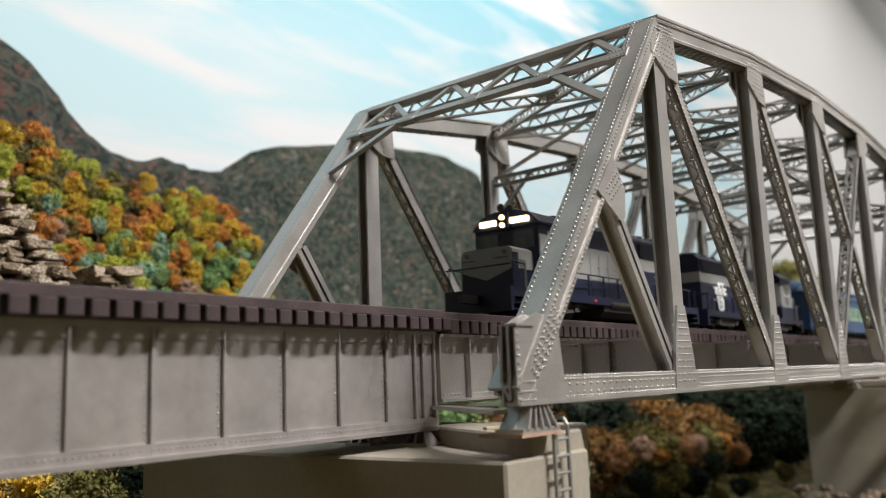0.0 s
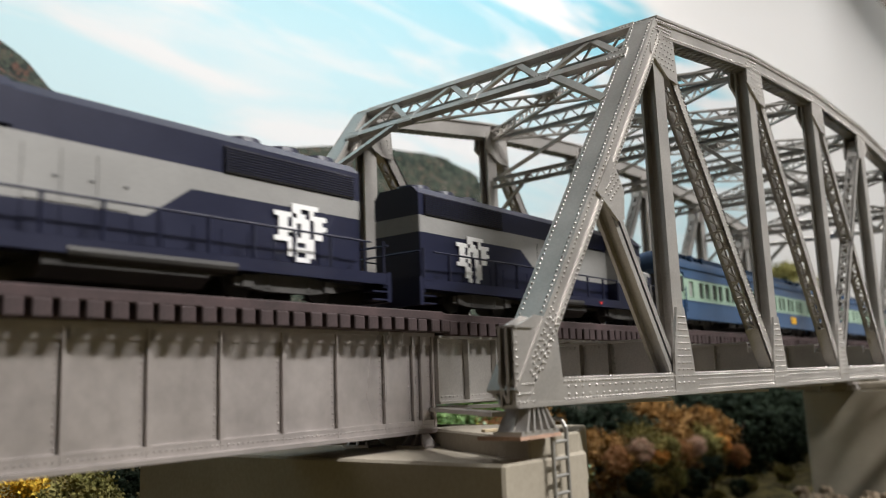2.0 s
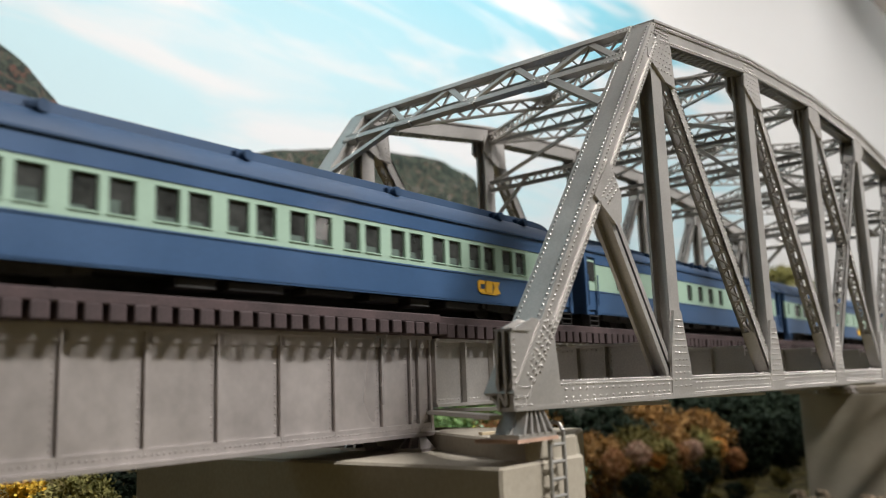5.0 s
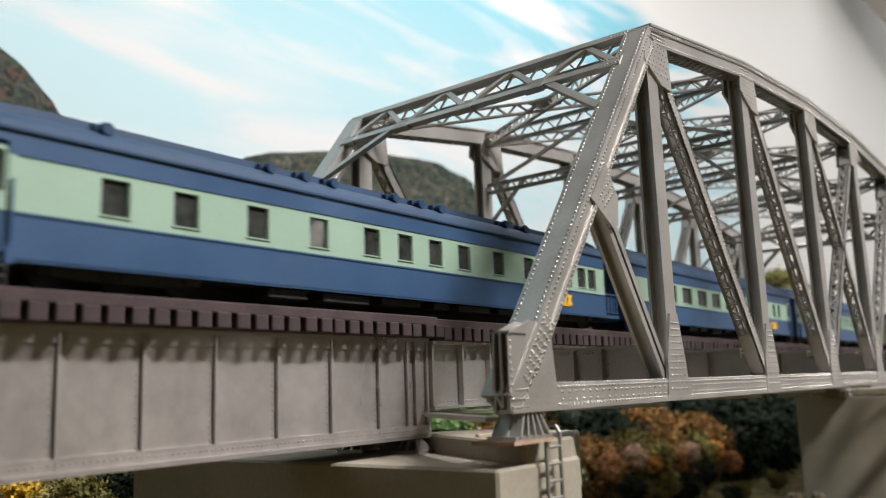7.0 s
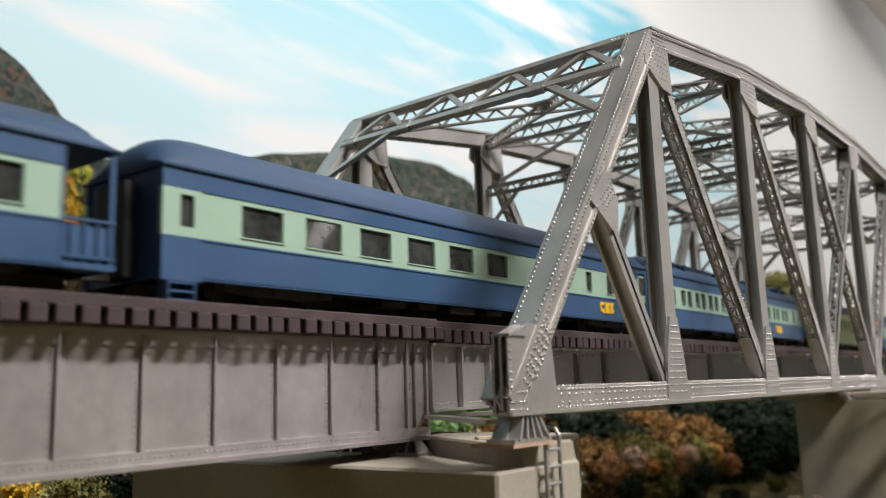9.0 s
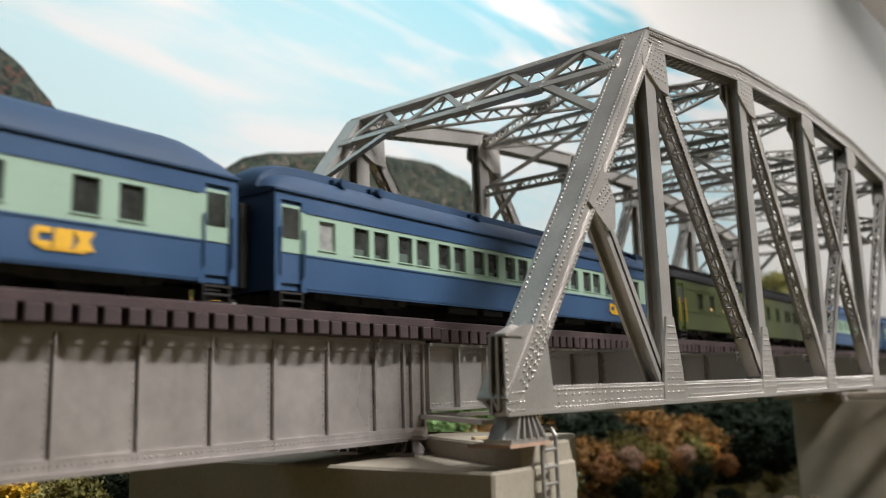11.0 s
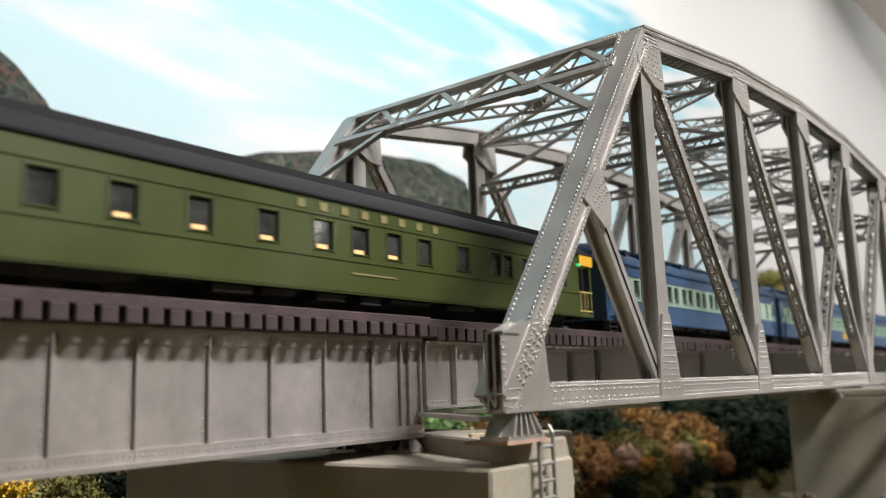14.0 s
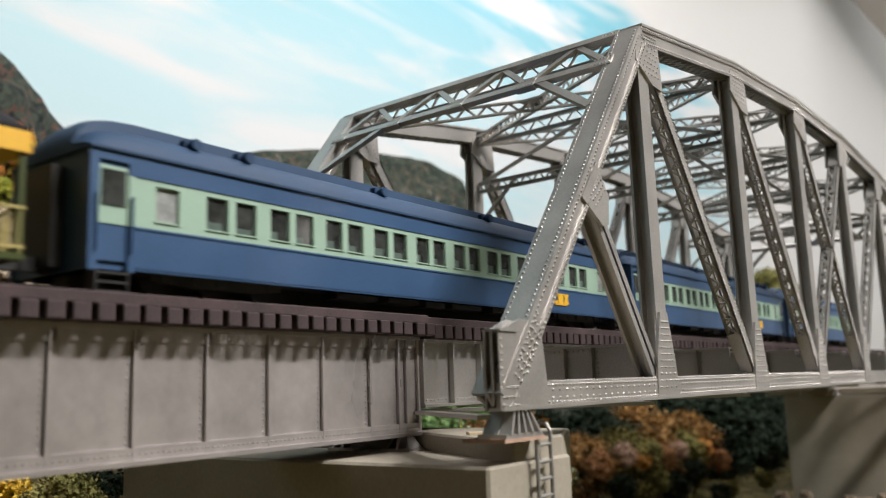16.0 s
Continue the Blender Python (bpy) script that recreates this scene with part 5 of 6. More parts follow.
def locomotive(u0, u1, flip, number, label, ca, cb, sl0, sl1, rad, logo, na, ztop):
    """A road switcher, front at -x in its own space."""
    L = u1 - u0
    h = L / 2
    c = thing("diesel_locomotive", label, "locomotive", "locomotives of the train")
    k = -1 if flip else 1
    X = lambda u: k * (-h + u)
    bx = lambda s, a, b, *r: s.box(min(X(a), X(b)), max(X(a), X(b)), *r)
    zw = 0.0425
    # frame, walkway, pilots
    s = bx(Shape(), 0.002, L - 0.002, -0.0165, 0.0165, zw - 0.0036, zw)
    part("walkway_sill", s, NAVY, c)
    for a, b in ((0.0, 0.0018), (L - 0.0018, L)):
        s = bx(Shape(), a, b, -0.0165, 0.0165, RT + 0.0015, zw + 0.0005)
        part("pilot", s, NAVY, c)
    for a in (0.0018, L - 0.0088):
        for sg in (-1, 1):
            s = Shape()
            for q in range(4):
                bx(s, a, a + 0.007, min(sg * 0.0165, sg * 0.012), max(sg * 0.0165, sg * 0.012), RT + 0.0020 + 0.0026 * q, RT + 0.0025 + 0.0026 * q)
            part("step_well", s, NAVY, c)
    # hood: navy top, grey stripe, navy lower, with the slanted change of level
    hw = 0.0105
    ha, hb = cb, L - 0.0080
    za, zb, zc = 0.0512, 0.0605, 0.0667
    s = Shape()
    for sg in (-1, 1):
        y0, y1 = sorted((sg * hw, sg * (hw - 0.0008)))
        poly = [(X(ha), za), (X(sl0), za), (X(sl1), zb), (X(hb), zb), (X(hb), zc), (X(ha), zc)]
        s.prism(poly, y0, y1)
    bx(s, hb - 0.0008, hb, -hw, hw, zb, zc)
    part("hood_stripe", s, LOCOGREY, c, "light grey stripe along the hood")
    s = bx(Shape(), ha, hb - 0.0008, -hw + 0.0009, hw - 0.0009, zw, zc)
    for sg in (-1, 1):
        y0, y1 = sorted((sg * hw, sg * (hw - 0.0009)))
        s.prism([(X(ha), zw), (X(hb), zw), (X(hb), zb), (X(sl1), zb), (X(sl0), za), (X(ha), za)], y0, y1)
    bx(s, hb - 0.0009, hb, -hw, hw, zw, zb)
    part("hood_body", s, NAVY, c)
    s = Shape()
    sec = [(-hw, zc), (-hw, ztop - 0.0028), (-hw + 0.0028, ztop), (hw - 0.0028, ztop), (hw, ztop - 0.0028), (hw, zc)]
    s.extrude_x(sec, min(X(ha), X(hb)), max(X(ha), X(hb)))
    part("hood_top", s, NAVY, c)
    # dynamic brake blister, grilles, doors, fans
    s = Shape()
    sec = [(-hw - 0.0007, zc + 0.0008), (-hw - 0.0007, ztop - 0.0026), (-hw + 0.0024, ztop + 0.0005), (hw - 0.0024, ztop + 0.0005), (hw + 0.0007, ztop - 0.0026), (hw + 0.0007, zc + 0.0008)]
    s.extrude_x(sec, *sorted((X(cb + 0.0015), X(cb + 0.0265))))
    part("intake_box", s, NAVY, c)
    for sg in (-1, 1):
        y0, y1 = sorted((sg * (hw + 0.0001), sg * (hw + 0.0006)))
        g = bx(Shape(), rad, hb - 0.003, y0, y1 - 0.0002 if sg > 0 else y1, zc + 0.0004, zc + 0.0078)
        gr = part("radiator_grille", g, BLACK, c)
        s = Shape()
        for q in range(9):
            z = zc + 0.0009 + q * 0.00078
            bx(s, rad, hb - 0.003, min(sg * (hw + 0.0005), sg * (hw + 0.0009)), max(sg * (hw + 0.0005), sg * (hw + 0.0009)), z, z + 0.0003)
        part("louvre", s, NAVY, gr)
        for q in range(11):
            xa_ = 0.080 + q * 0.0092
            if xa_ > hb - 0.008:
                break
            d = bx(Shape(), xa_, xa_ + 0.0088, min(sg * hw, sg * (hw + 0.00025)), max(sg * hw, sg * (hw + 0.00025)), zw + 0.0012, za - 0.0005)
            part("hood_door", d, NAVY, c)
            if xa_ + 0.0088 < sl0:
                d = bx(Shape(), xa_, xa_ + 0.0086, min(sg * hw, sg * (hw + 0.00025)), max(sg * hw, sg * (hw + 0.00025)), za + 0.0004, zc - 0.0022)
                part("hood_door", d, LOCOGREY, c)
                d = bx(Shape(), xa_ + 0.0072, xa_ + 0.0082, min(sg * hw, sg * (hw + 0.0006)), max(sg * hw, sg * (hw + 0.0006)), 0.0575, 0.0579)
                part("door_latch", d, CHARCOAL, c)
    for q in range(3):
        xf = X(hb - 0.010 - q * 0.0155)
        part("radiator_fan", Shape().tube((xf, 0, ztop - 0.0003), (xf, 0, ztop + 0.0019), 0.0068, 0.0062, k=24), NAVY, c)
    part("exhaust_stack", bx(Shape(), 0.092, 0.099, -0.003, 0.003, ztop, ztop + 0.0018), BLACK, c)
    # cab
    cw = 0.0163
    s = bx(Shape(), ca, cb, -cw, cw, zw, za)
    part("cab_lower", s, NAVY, c)
    w0, w1 = 0.0602, 0.0684
    s = bx(Shape(), ca, cb, -cw, cw, za, w0)
    for a, b in ((ca, ca + 0.0075), (ca + 0.0122, ca + 0.0138), (ca + 0.0185, cb)):
        for sg in (-1, 1):
            bx(s, a, b, min(sg * cw, sg * (cw - 0.0012)), max(sg * cw, sg * (cw - 0.0012)), w0, 0.0668)
    bx(s, cb - 0.0012, cb, -cw + 0.0012, cw - 0.0012, w0, w1)
    part("cab_side", s, LOCOGREY, c, "light grey cab side", plates="pillar")
    for sg in (-1, 1):
        for a, b in ((ca + 0.0075, ca + 0.0122), (ca + 0.0138, ca + 0.0185)):
            yy = sg * (cw - 0.001)
            wn = part("cab_window", bx(Shape(), a, b, min(yy, yy - sg * 0.0004), max(yy, yy - sg * 0.0004), w0, w1 - 0.0005), GLASS, c)
            s = Shape()
            yl, yh = sorted((sg * (cw + 0.0004), sg * (cw - 0.0006)))
            bx(s, a - 0.0005, a, yl, yh, w0 - 0.0005, w1)
            bx(s, b, b + 0.0005, yl, yh, w0 - 0.0005, w1)
            bx(s, a, b, yl, yh, w0 - 0.0005, w0)
            part("sash", s, WHITE, wn)
    s = Shape()
    for a, b in ((ca, ca + 0.0070), (ca + 0.0190, cb)):
        for sg in (-1, 1):
            bx(s, a, b, min(sg * cw, sg * (cw - 0.0012)), max(sg * cw, sg * (cw - 0.0012)), 0.0668, 0.0712)
    for sg in (-1, 1):
        bx(s, ca + 0.0070, ca + 0.0190, min(sg * cw, sg * (cw - 0.0012)), max(sg * cw, sg * (cw - 0.0012)), w1, 0.0712)
    part("cab_upper", s, NAVY, c, plates="pillar")
    sec = [(-cw - 0.0006, 0.0712), (-cw - 0.0006, 0.0722), (-cw + 0.004, 0.0768), (-0.005, 0.0788), (0.005, 0.0788), (cw - 0.004, 0.0768), (cw + 0.0006, 0.0722), (cw + 0.0006, 0.0712)]
    part("cab_roof", Shape().extrude_x(sec, *sorted((X(ca - 0.0012), X(cb + 0.0004)))), NAVY, c)
    # front wall with windshields, number boards and headlight
    part("cab_front", bx(Shape(), ca - 0.0004, ca + 0.0006, -cw, cw, za, 0.0712), NAVY, c)
    for sg in (-1, 1):
        part("windshield", bx(Shape(), ca - 0.0009, ca - 0.0004, min(sg * 0.004, sg * 0.0145), max(sg * 0.004, sg * 0.0145), 0.0612, 0.0690), GLASS, c)
        part("number_board", bx(Shape(), ca - 0.0026, ca - 0.0004, min(sg * 0.0036, sg * 0.0125), max(sg * 0.0036, sg * 0.0122), 0.0726, 0.0750), LAMPGLOW if not flip else WHITE, c, "lit number board" if not flip else "")
    part("headlight_housing", bx(Shape(), ca - 0.0030, ca - 0.0002, -0.003, 0.003, 0.0704, 0.0776), NAVY, c)
    for z in (0.0722, 0.0756):
        xf = X(ca - 0.0030)
        part("headlight", Shape().tube((xf, 0, z), (X(ca - 0.0034), 0, z), 0.0012, k=10), LAMPGLOW if not flip else GLASS, c)
    for sg in (-1, 1):
        hz = 0.0800 + 0.0006 * sg
        hn = Shape().tube((X(ca + 0.008), sg * 0.0022, hz), (X(ca + 0.002), sg * 0.0022, hz), 0.0006, 0.0009, k=10)
        hn.tube((X(ca + 0.002), sg * 0.0022, hz), (X(ca - 0.0005), sg * 0.0022, hz), 0.0009, 0.0019, k=10)
        hn.box(*sorted((X(ca + 0.004), X(ca + 0.006))), sg * 0.0022 - 0.0007, sg * 0.0022 + 0.0007, 0.0782, hz)
        part("horn", hn, BLACK, c)
    # low nose
    sec = [(-0.0128, za), (-0.0128, 0.0592), (-0.0108, 0.0606), (0.0108, 0.0606), (0.0128, 0.0592), (0.0128, za)]
    part("nose_top", Shape().extrude_x(sec, *sorted((X(na), X(ca - 0.0004)))), LOCOGREY, c, "light grey low nose")
    part("nose_lower", bx(Shape(), na, ca - 0.0004, -0.0128, 0.0128, zw, za), NAVY, c)
    # the navy sweeps up across the grey nose front, which carries lamps and grab irons
    for sg in (-1, 1):
        y0, y1 = 0.0, sg * 0.0127
        flare = Shape()
        xf0, xf1 = X(na), X(na - 0.0003)
        flare.hexa([(xf0, y0, zw), (xf0, y1, zw), (xf0, y1, za), (xf0, y0, za - 0.0042), (xf1, y0, zw), (xf1, y1, zw), (xf1, y1, za), (xf1, y0, za - 0.0042)])
        part("nose_flare", flare, NAVY, c)
        part("class_lamp", Shape().tube((X(na), sg * 0.0095, 0.0582), (X(na - 0.0010), sg * 0.0095, 0.0582), 0.0010, k=10), CHARCOAL, c)
        part("nose_grab_iron", Shape().tube((X(na - 0.0012), sg * 0.0045, 0.0560), (X(na - 0.0012), sg * 0.0115, 0.0560), 0.00035, k=6), CHARCOAL, c)
        part("nose_step_recess", bx(Shape(), na + 0.0002, na + 0.0042, min(sg * 0.0126, sg * 0.0131), max(sg * 0.0126, sg * 0.0131), zw, 0.0578), NAVY, c)
    part("nose_front_grey", bx(Shape(), na - 0.0002, na, -0.0127, 0.0127, zw, za), LOCOGREY, c)
    for q in range(4):
        s = bx(Shape(), na + 0.0055 + q * 0, na + 0.0095, -0.0131, -0.0128, 0.0512 + q * 0.0011, 0.0517 + q * 0.0011)
        part("nose_louvre", s, CHARCOAL, c)
    # handrails
    for sg in (-1, 1):
        y = sg * 0.0160
        pts = [0.052 + q * 0.0150 for q in range(10) if 0.052 + q * 0.0150 < L - 0.01]
        for p in pts:
            part("stanchion", Shape().tube((X(p), y, zw), (X(p), y, zw + 0.0098), 0.00055, k=6), NAVY, c)
        part("handrail", Shape().tube((X(0.052), y, zw + 0.0098), (X(L - 0.009), y, zw + 0.0098), 0.00035, k=6), NAVY, c)
        for p in (0.003, 0.0125, L - 0.003):
            part("grab_rail", Shape().tube((X(p), y, RT + 0.006), (X(p), y, zw + 0.0108), 0.00045, k=6), LOCOGREY if p > 0.01 and p < 0.02 else NAVY, c)
        part("end_rail", Shape().tube((X(0.003), y, zw + 0.0108), (X(0.0125), y, zw + 0.0100), 0.00035, k=6), NAVY, c)
    for a in (0.0008, L - 0.0008):
        part("end_rail", Shape().tube((X(a), -0.016, zw + 0.0095), (X(a), 0.016, zw + 0.0095), 0.0004, k=6), NAVY, c)
    # fuel tank, air tanks, trucks, couplers
    tk = [(-0.0150, RT + 0.009), (-0.0150, RT + 0.0045), (-0.0118, RT + 0.0018), (0.0118, RT + 0.0018), (0.0150, RT + 0.0045), (0.0150, RT + 0.009)]
    part("fuel_tank", Shape().extrude_x(tk, *sorted((X(0.083), X(0.128)))), BLACK, c)
    for sg in (-1, 1):
        part("air_reservoir", Shape().tube((X(0.088), sg * 0.0152, RT + 0.0078), (X(0.136), sg * 0.0152, RT + 0.0078), 0.0018, k=12), BLACK, c)
    truck(c, X(0.042), 2, 0.031)
    truck(c, X(L - 0.042), 2, 0.031)
    part("underframe", bx(Shape(), 0.006, L - 0.006, -0.010, 0.010, RT + 0.006, zw - 0.003), BLACK, c)
    for e in (-1, 1):
        part("coupler", Shape().box(min(e * h, e * (h + 0.011)), max(e * h, e * (h + 0.011)), -0.0014, 0.0014, RT + 0.005, RT + 0.0085), BLACK, c)
    for p in (0.018, 0.070):
        part("marker", bx(Shape(), p, p + 0.0022, -0.0168, -0.0165, zw - 0.0026, zw - 0.0014), RED, c, "small red marker")
    # road number on the cab side
    for sg in (-1, 1):
        t = bpy.data.curves.new("number", "FONT")
        t.body, t.size, t.extrude, t.align_x = number, 0.0072, 0.0001, "CENTER"
        tmp = new("road_number", t)
        tmp.matrix_basis = Matrix.Translation((X((ca + cb) / 2), sg * (cw + 0.0002), 0.0533)) @ pose(0, 0, 0, 90, 0, 0 if sg < 0 else 180)
        bpy.context.view_layer.update()
        me = bpy.data.meshes.new_from_object(tmp.evaluated_get(bpy.context.evaluated_depsgraph_get()))
        me.transform(tmp.matrix_basis)
        bpy.data.objects.remove(tmp)
        me.materials.clear()
        me.materials.append(CHARCOAL)
        ob = new("road_number", me)
        ob.parent = c
    # white emblem: interlocking plain strokes in one piece
    xm = X(logo)
    for sg in (-1, 1):
        y0, y1 = sorted((sg * (hw + 0.0005), sg * (hw + 0.0008)))
        s = Shape()
        for r, line_ in enumerate(EMBLEM):
            for run in itertools.groupby(enumerate(line_), key=lambda q: q[1]):
                cols = [q[0] for q in run[1]]
                if run[0] == "#":
                    s.box(xm + (cols[0] - 6) * 0.00178, xm + (cols[-1] - 5) * 0.00178, y0, y1, 0.0617 - 0.00148 * (r + 1), 0.0617 - 0.00148 * r)
        part("emblem", s, WHITE, c, "white interlocking railway emblem")
    return c, (u0 + u1) / 2


TRAIN.append(locomotive(0.0360, 0.2350, False, "141", "navy and grey diesel road switcher with lit headlights", 0.0244, 0.0510, 0.1117, 0.1255, 0.136, 0.1643, 0.0080, 0.0789))
TRAIN.append(locomotive(0.2500, 0.4550, True, "122", "navy and grey diesel road switcher running cab backwards", 0.0240, 0.0510, 0.1166, 0.1295, 0.1435, 0.1652, 0.0045, 0.0776))

# ---- scenery: autumn woods, rock faces and bushes ----


def blob(s, c, r, rnd, squash=0.85):
    """An uneven foliage clump: a small faceted ball with a ragged surface."""
    n = len(s.v)
    t = (1 + 5 ** 0.5) / 2
    base = [(-1, t, 0), (1, t, 0), (-1, -t, 0), (1, -t, 0), (0, -1, t), (0, 1, t), (0, -1, -t), (0, 1, -t), (t, 0, -1), (t, 0, 1), (-t, 0, -1), (-t, 0, 1)]
    for x, y, z in base:
        k = r / 1.9 * rnd.uniform(0.65, 1.25)
        s.v.append((c[0] + x * k, c[1] + y * k, c[2] + z * k * squash))
    for f in ((0, 11, 5), (0, 5, 1), (0, 1, 7), (0, 7, 10), (0, 10, 11), (1, 5, 9), (5, 11, 4), (11, 10, 2), (10, 7, 6), (7, 1, 8), (3, 9, 4), (3, 4, 2), (3, 2, 6), (3, 6, 8), (3, 8, 9), (4, 9, 5), (2, 4, 11), (6, 2, 10), (8, 6, 7), (9, 8, 1)):
        s.f.append(tuple(n + i for i in f))


def leaves(s, c, r, rnd, count, size):
    """Loose leaf flakes round a crown, which break up its outline."""
    for _ in range(count):
        d = Vector((rnd.gauss(0, 1), rnd.gauss(0, 1), rnd.gauss(0, 1))).normalized()
        p = Vector(c) + Vector((d.x, d.y, d.z * 0.9)) * r * rnd.uniform(0.5, 1.25)
        a = Vector((rnd.gauss(0, 1), rnd.gauss(0, 1), rnd.gauss(0, 1))).normalized() * size
        b = d.cross(a).normalized() * size * 0.7
        n = len(s.v)
        s.v += [tuple(p - a), tuple(p + b), tuple(p + a), tuple(p - b + d * size * 0.4)]
        s.f.append((n, n + 1, n + 2, n + 3))


def crown_mesh(seed, material, name="crown"):
    """A crown of unit height standing on a short trunk."""
    rnd = random.Random(seed)
    s = Shape()
    for _ in range(64):
        a, u = rnd.uniform(0, 2 * math.pi), rnd.uniform(-1, 1)
        q = math.sqrt(1 - u * u) * 0.34 * rnd.uniform(0.5, 1.05)
        c = (math.cos(a) * q, math.sin(a) * q, 0.60 + u * 0.30)
        blob(s, c, rnd.uniform(0.03, 0.065), rnd)
        leaves(s, c, 0.105, rnd, 42, 0.021)
    me = bpy.data.meshes.new(name)
    me.from_pydata(s.v, [], s.f)
    me.materials.append(material)
    return me


def leaf(name, a, b, c):
    return speckle(name, [(0.22, a), (0.5, b), (0.75, c)], 9.0, 0.85, 0.5, 0.55)


LEAVES = {
    "gold": leaf("golden_foliage", (0.54, 0.324, 0.041), (0.816, 0.528, 0.06), (0.85, 0.66, 0.132)),
    "orange": leaf("orange_foliage", (0.513, 0.189, 0.054), (0.792, 0.336, 0.072), (0.836, 0.462, 0.143)),
    "green": leaf("mid_green_foliage", (0.157, 0.264, 0.105), (0.265, 0.437, 0.172), (0.429, 0.601, 0.257)),
    "lime": leaf("yellow_green_foliage", (0.373, 0.404, 0.062), (0.580, 0.607, 0.097), (0.734, 0.734, 0.177)),
    "sage": leaf("bluish_green_foliage", (0.220, 0.371, 0.254), (0.345, 0.555, 0.390), (0.578, 0.756, 0.578)),
    "rust": leaf("russet_foliage", (0.27, 0.121, 0.054), (0.432, 0.204, 0.084), (0.506, 0.286, 0.143)),
    "olive": leaf("olive_foliage", (0.135, 0.135, 0.041), (0.24, 0.222, 0.072), (0.33, 0.297, 0.11)),
    # near-black green, by far the darkest foliage colour of the set
    "dark": leaf("near_black_green_foliage", (0.008, 0.014, 0.008), (0.018, 0.03, 0.018), (0.035, 0.05, 0.03)),
    "brown": leaf("withered_brown_foliage", (0.10, 0.050, 0.016), (0.24, 0.12, 0.032), (0.48, 0.29, 0.12)),
    "moss": leaf("dull_olive_foliage", (0.070, 0.062, 0.018), (0.14, 0.115, 0.032), (0.24, 0.19, 0.06)),
    "pink": leaf("faded_pink_foliage", (0.459, 0.27, 0.189), (0.6, 0.396, 0.288), (0.66, 0.495, 0.385)),
}
WORDS = {"gold": "golden yellow", "orange": "bright orange", "green": "mid green", "lime": "yellow-green", "sage": "bluish green", "rust": "russet brown", "olive": "olive green", "dark": "near-black green", "pink": "faded pinkish", "brown": "withered brown", "moss": "dull olive"}
BARK = mat("twig_bark", (0.09, 0.06, 0.04), 0.9, 0, 0.25, 200, 1500, 0.4)
CROWNS = {k: [crown_mesh(7 * i + 31 * j + 3, m) for j in range(3)] for i, (k, m) in enumerate(LEAVES.items())}
trunk = Shape()
trunk.tube((0, 0, -0.25), (0.01, 0, 0.35), 0.035, 0.022, k=7)
trunk.tube((0.01, 0, 0.33), (0.14, 0.05, 0.62), 0.018, 0.006, k=6)
trunk.tube((0.01, 0, 0.28), (-0.14, 0.03, 0.58), 0.016, 0.006, k=6)
trunk.tube((0.01, 0, 0.35), (0.0, -0.10, 0.66), 0.016, 0.006, k=6)
TRUNK = bpy.data.meshes.new("trunk")
TRUNK.from_pydata(trunk.v, [], trunk.f)
TRUNK.materials.append(BARK)


def tree(kind, x, y, z, size, rnd, name="tree", where="on the wooded slope", group="autumn trees on the slope"):
    t = thing(name, f"{WORDS[kind]} model {name} {where}", name, group)
    t.matrix_basis = Matrix.Translation((x, y, z)) @ Euler((0, 0, rnd.uniform(0, 6.28))).to_matrix().to_4x4() @ Matrix.Diagonal((size * rnd.uniform(0.9, 1.2), size * rnd.uniform(0.9, 1.2), size, 1))
    for nm, me in (("trunk", TRUNK), ("crown", rnd.choice(CROWNS[kind]))):
        ob = new(nm, me)
        ob.parent = t


# slope that carries the autumn wood
OUTLINE = [(-0.30, 0.235), (-0.1, 0.205), (0.037, 0.188), (0.062, 0.186), (0.078, 0.172), (0.114, 0.166), (0.159, 0.166), (0.199, 0.164), (0.228, 0.150), (0.240, 0.10), (0.27, -0.05), (0.40, -0.10)]


def wood_top(x):
    for (a, za), (b, zb) in zip(OUTLINE, OUTLINE[1:]):
        if x <= b:
            return za + (zb - za) * max(0, x - a) / (b - a)
    return -0.1


SLOPE = speckle("leaf_littered_slope", [(0.25, (0.05, 0.04, 0.02)), (0.5, (0.12, 0.10, 0.03)), (0.7, (0.20, 0.11, 0.04))], 110)
s = Shape()
for j in range(17):
    for i in range(47):
        x = -0.30 + 0.70 * i / 46
        v = j / 16
        zt = wood_top(x) - 0.020
        s.v.append((x, 0.30 + 0.13 * v + 0.004 * noise.noise((x * 50, v * 9, 2)), -0.14 + (zt + 0.14) * v ** 0.9))
for i in range(47):
    s.v.append((-0.30 + 0.70 * i / 46, 0.46, -0.14))
for j in range(17):
    for i in range(46):
        a = j * 47 + i
        s.f.append((a, a + 1, a + 48, a + 47))
tagged(part("wooded_slope", s, SLOPE, smooth=True, fix=False), "leaf-littered hillside under the autumn trees", "hillside", kind="structure")
rnd = random.Random(5)
n = 0
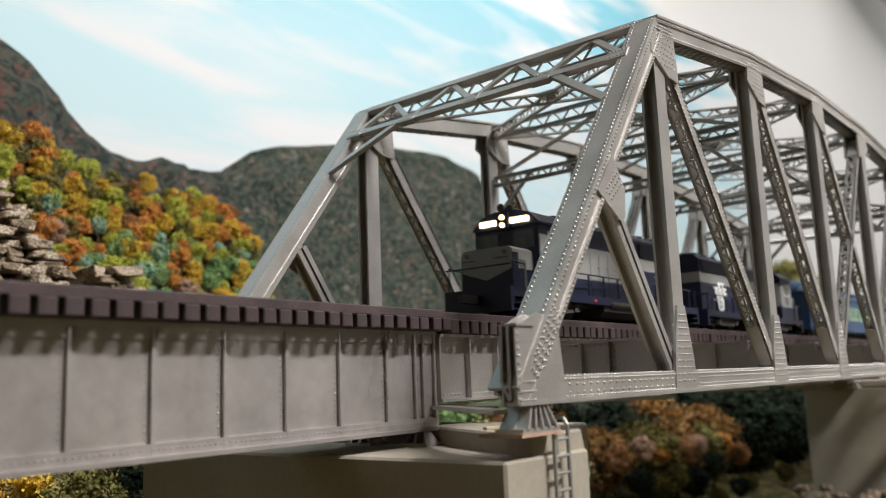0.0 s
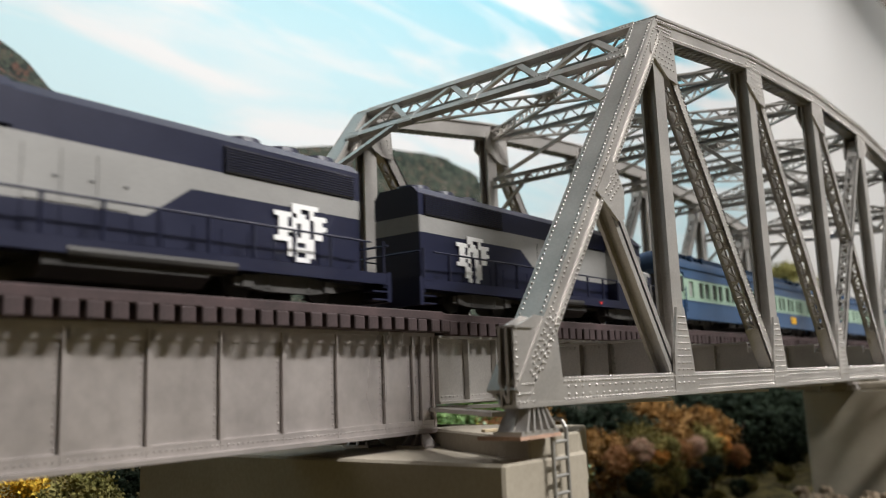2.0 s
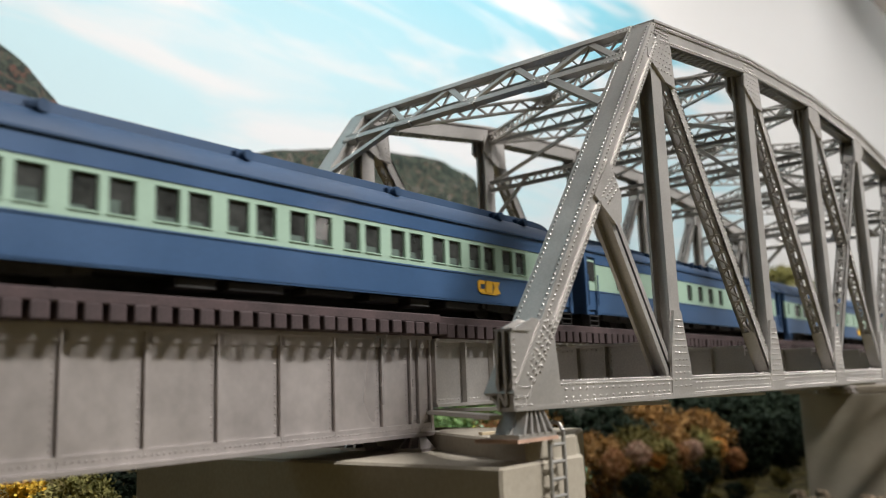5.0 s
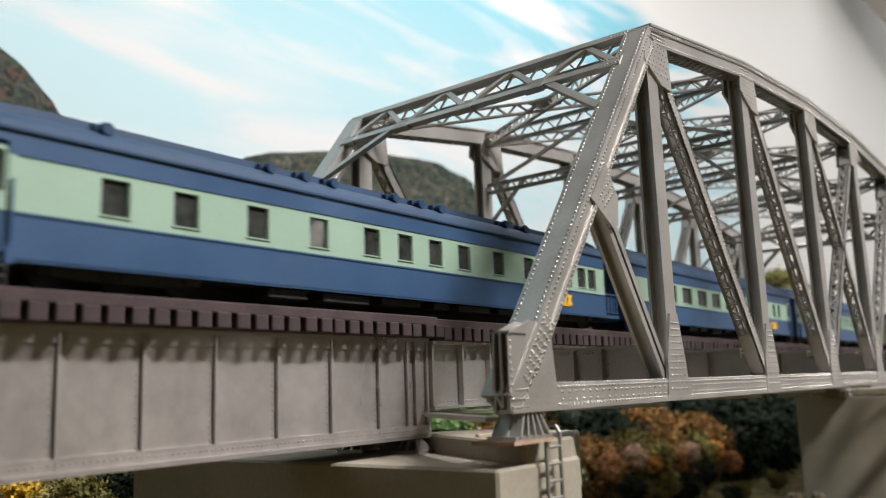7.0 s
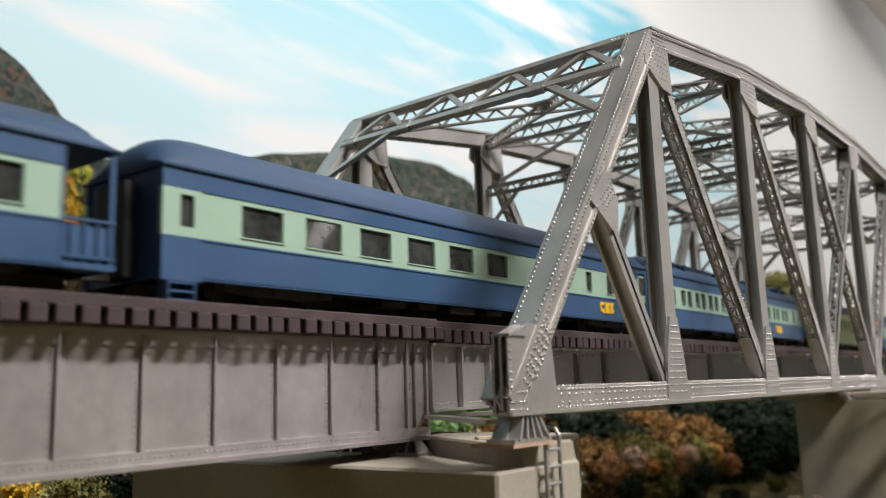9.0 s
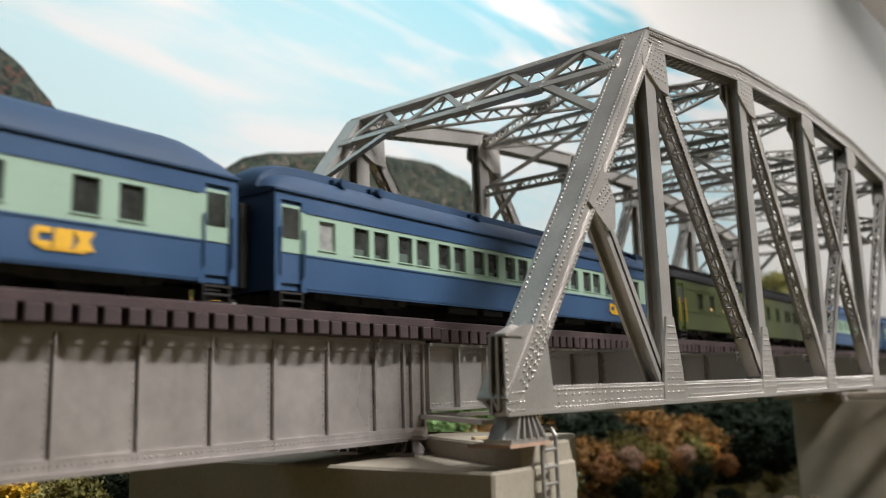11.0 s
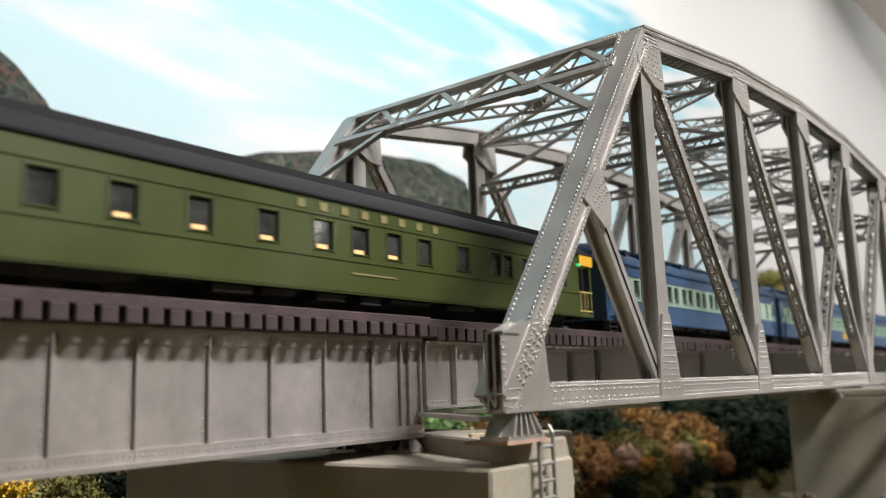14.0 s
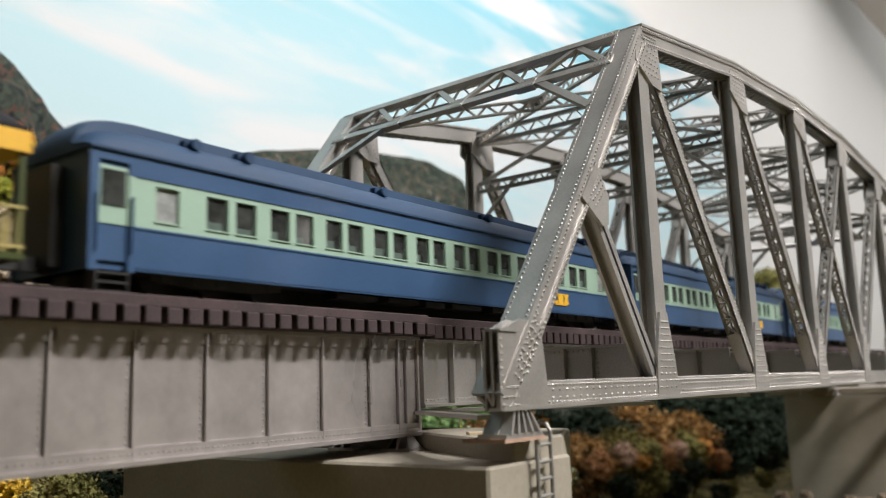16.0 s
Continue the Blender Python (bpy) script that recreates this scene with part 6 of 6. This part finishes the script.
for row in range(5, 19):
    v = 0.46 + 0.030 * row
    for col in range(28):
        x = -0.10 + 0.0124 * col + rnd.uniform(-0.006, 0.006) + (row % 2) * 0.008
        zt = wood_top(x) - 0.016
        if x > 0.232 or x < 0.006 or zt < 0.03:
            continue
        z = -0.14 + (zt + 0.14) * v ** 0.9
        y = 0.30 + 0.13 * v
        if x < 0.035 and z < 0.088:
            continue
        pool = ["gold", "orange", "lime", "orange", "rust", "olive", "lime", "gold"] if row > 13 else ["sage", "green", "orange", "lime", "sage", "green", "pink", "lime", "gold", "sage", "olive", "orange"]
        if x > 0.17 and row < 12:
            pool = ["gold", "green", "lime", "sage", "green", "gold", "olive"]
        if x < 0.06 and row > 12:
            pool = ["lime", "gold", "lime", "olive", "orange"]
        tree(rnd.choice(pool), x, y - 0.006, z - 0.005, rnd.uniform(0.012, 0.023), rnd)

# layered rock faces
ROCK = speckle("weathered_sandstone", [(0.2, (0.16, 0.12, 0.08)), (0.5, (0.36, 0.28, 0.20)), (0.75, (0.55, 0.46, 0.36))], 150, 0.9, 0.7)


def cliff(x0, x1, y, z0, z1, layers, seed):
    rnd = random.Random(seed)
    c = thing("rock_outcrop", "tan layered sandstone rock outcrop beside the wood", "rock")
    hgt = (z1 - z0) / layers
    for k in range(layers):
        x = x0
        lean = 0.010 * k / layers
        end = x1 - (x1 - x0) * 0.35 * (k / layers) ** 2 + rnd.uniform(-0.004, 0.003)
        while x < end:
            w = rnd.uniform(0.006, 0.017)
            s = Shape()
            z = z0 + hgt * k
            d = rnd.uniform(0.0, 0.011)
            j = lambda a=0.0024: rnd.uniform(-a, a)
            s.hexa([(x + j(), y + lean - d + j(), z + j(0.0015)), (x + w + j(), y + lean - d + j(), z + j(0.0015)), (x + w, y + 0.04, z), (x, y + 0.04, z),
                    (x + j(), y + lean - d + 0.002 + j(), z + hgt * 0.93 + j(0.0017)), (x + w + j(), y + lean - d + 0.002 + j(), z + hgt * 0.93 + j(0.0017)), (x + w, y + 0.04, z + hgt * 0.95), (x, y + 0.04, z + hgt * 0.95)])
            part("stone", s, ROCK, c, bevel=0.0007)
            x += w * 0.97


cliff(-0.12, 0.040, 0.318, 0.030, 0.124, 19, 3)
cliff(0.050, 0.078, 0.315, 0.040, 0.078, 7, 8)

# woods and bushes in the gorge below the bridge
for x, y, z, sz, k in ((0.50, 0.31, -0.115, 0.075, "moss"), (0.56, 0.30, -0.115, 0.085, "brown"), (0.60, 0.27, -0.118, 0.082, "moss"), (0.645, 0.30, -0.118, 0.090, "moss"), (0.68, 0.28, -0.12, 0.070, "brown"),
                       (0.73, 0.31, -0.12, 0.090, "brown"), (0.77, 0.29, -0.125, 0.085, "moss"), (0.83, 0.31, -0.12, 0.100, "brown"), (0.87, 0.33, -0.12, 0.095, "brown"), (0.80, 0.36, -0.12, 0.12, "brown"),
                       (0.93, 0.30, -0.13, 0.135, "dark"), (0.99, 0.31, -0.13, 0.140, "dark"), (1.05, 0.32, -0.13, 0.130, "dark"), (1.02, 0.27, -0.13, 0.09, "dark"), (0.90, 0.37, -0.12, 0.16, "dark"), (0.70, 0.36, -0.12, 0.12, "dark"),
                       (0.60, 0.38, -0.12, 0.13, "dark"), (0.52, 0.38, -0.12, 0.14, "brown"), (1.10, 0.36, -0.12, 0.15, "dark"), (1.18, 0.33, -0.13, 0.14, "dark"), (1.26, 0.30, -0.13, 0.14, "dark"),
                       (0.30, 0.28, -0.09, 0.075, "green"), (0.335, 0.27, -0.10, 0.085, "lime"), (0.37, 0.29, -0.10, 0.085, "sage"), (0.41, 0.30, -0.10, 0.090, "rust"), (0.45, 0.29, -0.11, 0.085, "sage"), (0.48, 0.33, -0.11, 0.10, "dark"),
                       (0.27, 0.26, -0.10, 0.07, "sage"), (0.44, 0.36, -0.10, 0.12, "green"),
                       (-0.02, 0.25, -0.085, 0.05, "gold"), (0.005, 0.245, -0.085, 0.05, "olive"), (0.03, 0.25, -0.09, 0.05, "dark"), (0.055, 0.25, -0.09, 0.05, "dark"), (-0.045, 0.25, -0.085, 0.05, "rust"), (0.08, 0.26, -0.09, 0.05, "dark"),
                       (0.50, 0.22, -0.124, 0.022, "moss"), (0.56, 0.20, -0.124, 0.020, "brown"), (0.62, 0.21, -0.124, 0.024, "moss"), (0.70, 0.22, -0.124, 0.026, "dark"), (0.76, 0.23, -0.126, 0.024, "moss"), (0.84, 0.22, -0.126, 0.028, "moss"), (0.66, 0.25, -0.122, 0.04, "dark"), (0.58, 0.25, -0.122, 0.04, "moss"),
                       (0.53, 0.265, -0.085, 0.034, "rust"), (0.575, 0.262, -0.078, 0.030, "pink"), (0.60, 0.258, -0.085, 0.028, "orange"), (0.63, 0.262, -0.082, 0.032, "olive"), (0.665, 0.265, -0.088, 0.030, "rust"), (0.70, 0.262, -0.084, 0.028, "pink"), (0.745, 0.27, -0.086, 0.034, "olive"), (0.79, 0.27, -0.090, 0.030, "orange"), (0.55, 0.255, -0.105, 0.030, "dark"), (0.62, 0.25, -0.108, 0.030, "olive"), (0.72, 0.255, -0.108, 0.032, "dark"), (0.81, 0.26, -0.106, 0.034, "rust")):
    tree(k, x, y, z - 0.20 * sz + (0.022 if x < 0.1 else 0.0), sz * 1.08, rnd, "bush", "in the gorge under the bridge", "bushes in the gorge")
for x, y, z, sz, k in ((1.60, 0.44, 0.03, 0.20, "olive"), (1.52, 0.45, 0.02, 0.18, "dark"), (1.10, 0.43, 0.02, 0.17, "olive"), (1.16, 0.44, 0.02, 0.18, "dark"), (1.70, 0.43, 0.02, 0.17, "lime"), (1.0, 0.44, 0.02, 0.15, "green")):
    tree(k, x, y, z, sz, rnd, "tree", "rising behind the far end of the bridge", "trees behind the bridge")

# tumbled stones at the foot of the far pier
for k in range(46):
    s = Shape()
    blob(s, (0, 0, 0), rnd.uniform(0.006, 0.012), rnd, 0.7)
    ob = part("stone", s, ROCK, None)
    ob.location = (rnd.uniform(0.60, 0.685), rnd.uniform(0.02, 0.150), -0.118 + rnd.uniform(-0.004, 0.012))
    tagged(ob, "rough tan stone at the foot of the pier", "stone", "stones by the pier")


def motions():
    """The train rolls steadily along the track."""
    speed = 0.1350
    for ob, u in TRAIN:
        walk(ob, [(t, TRACK @ pose(u - speed * t, 0, 0)) for t in (0, 4, 8, 12, 16)])


motions()
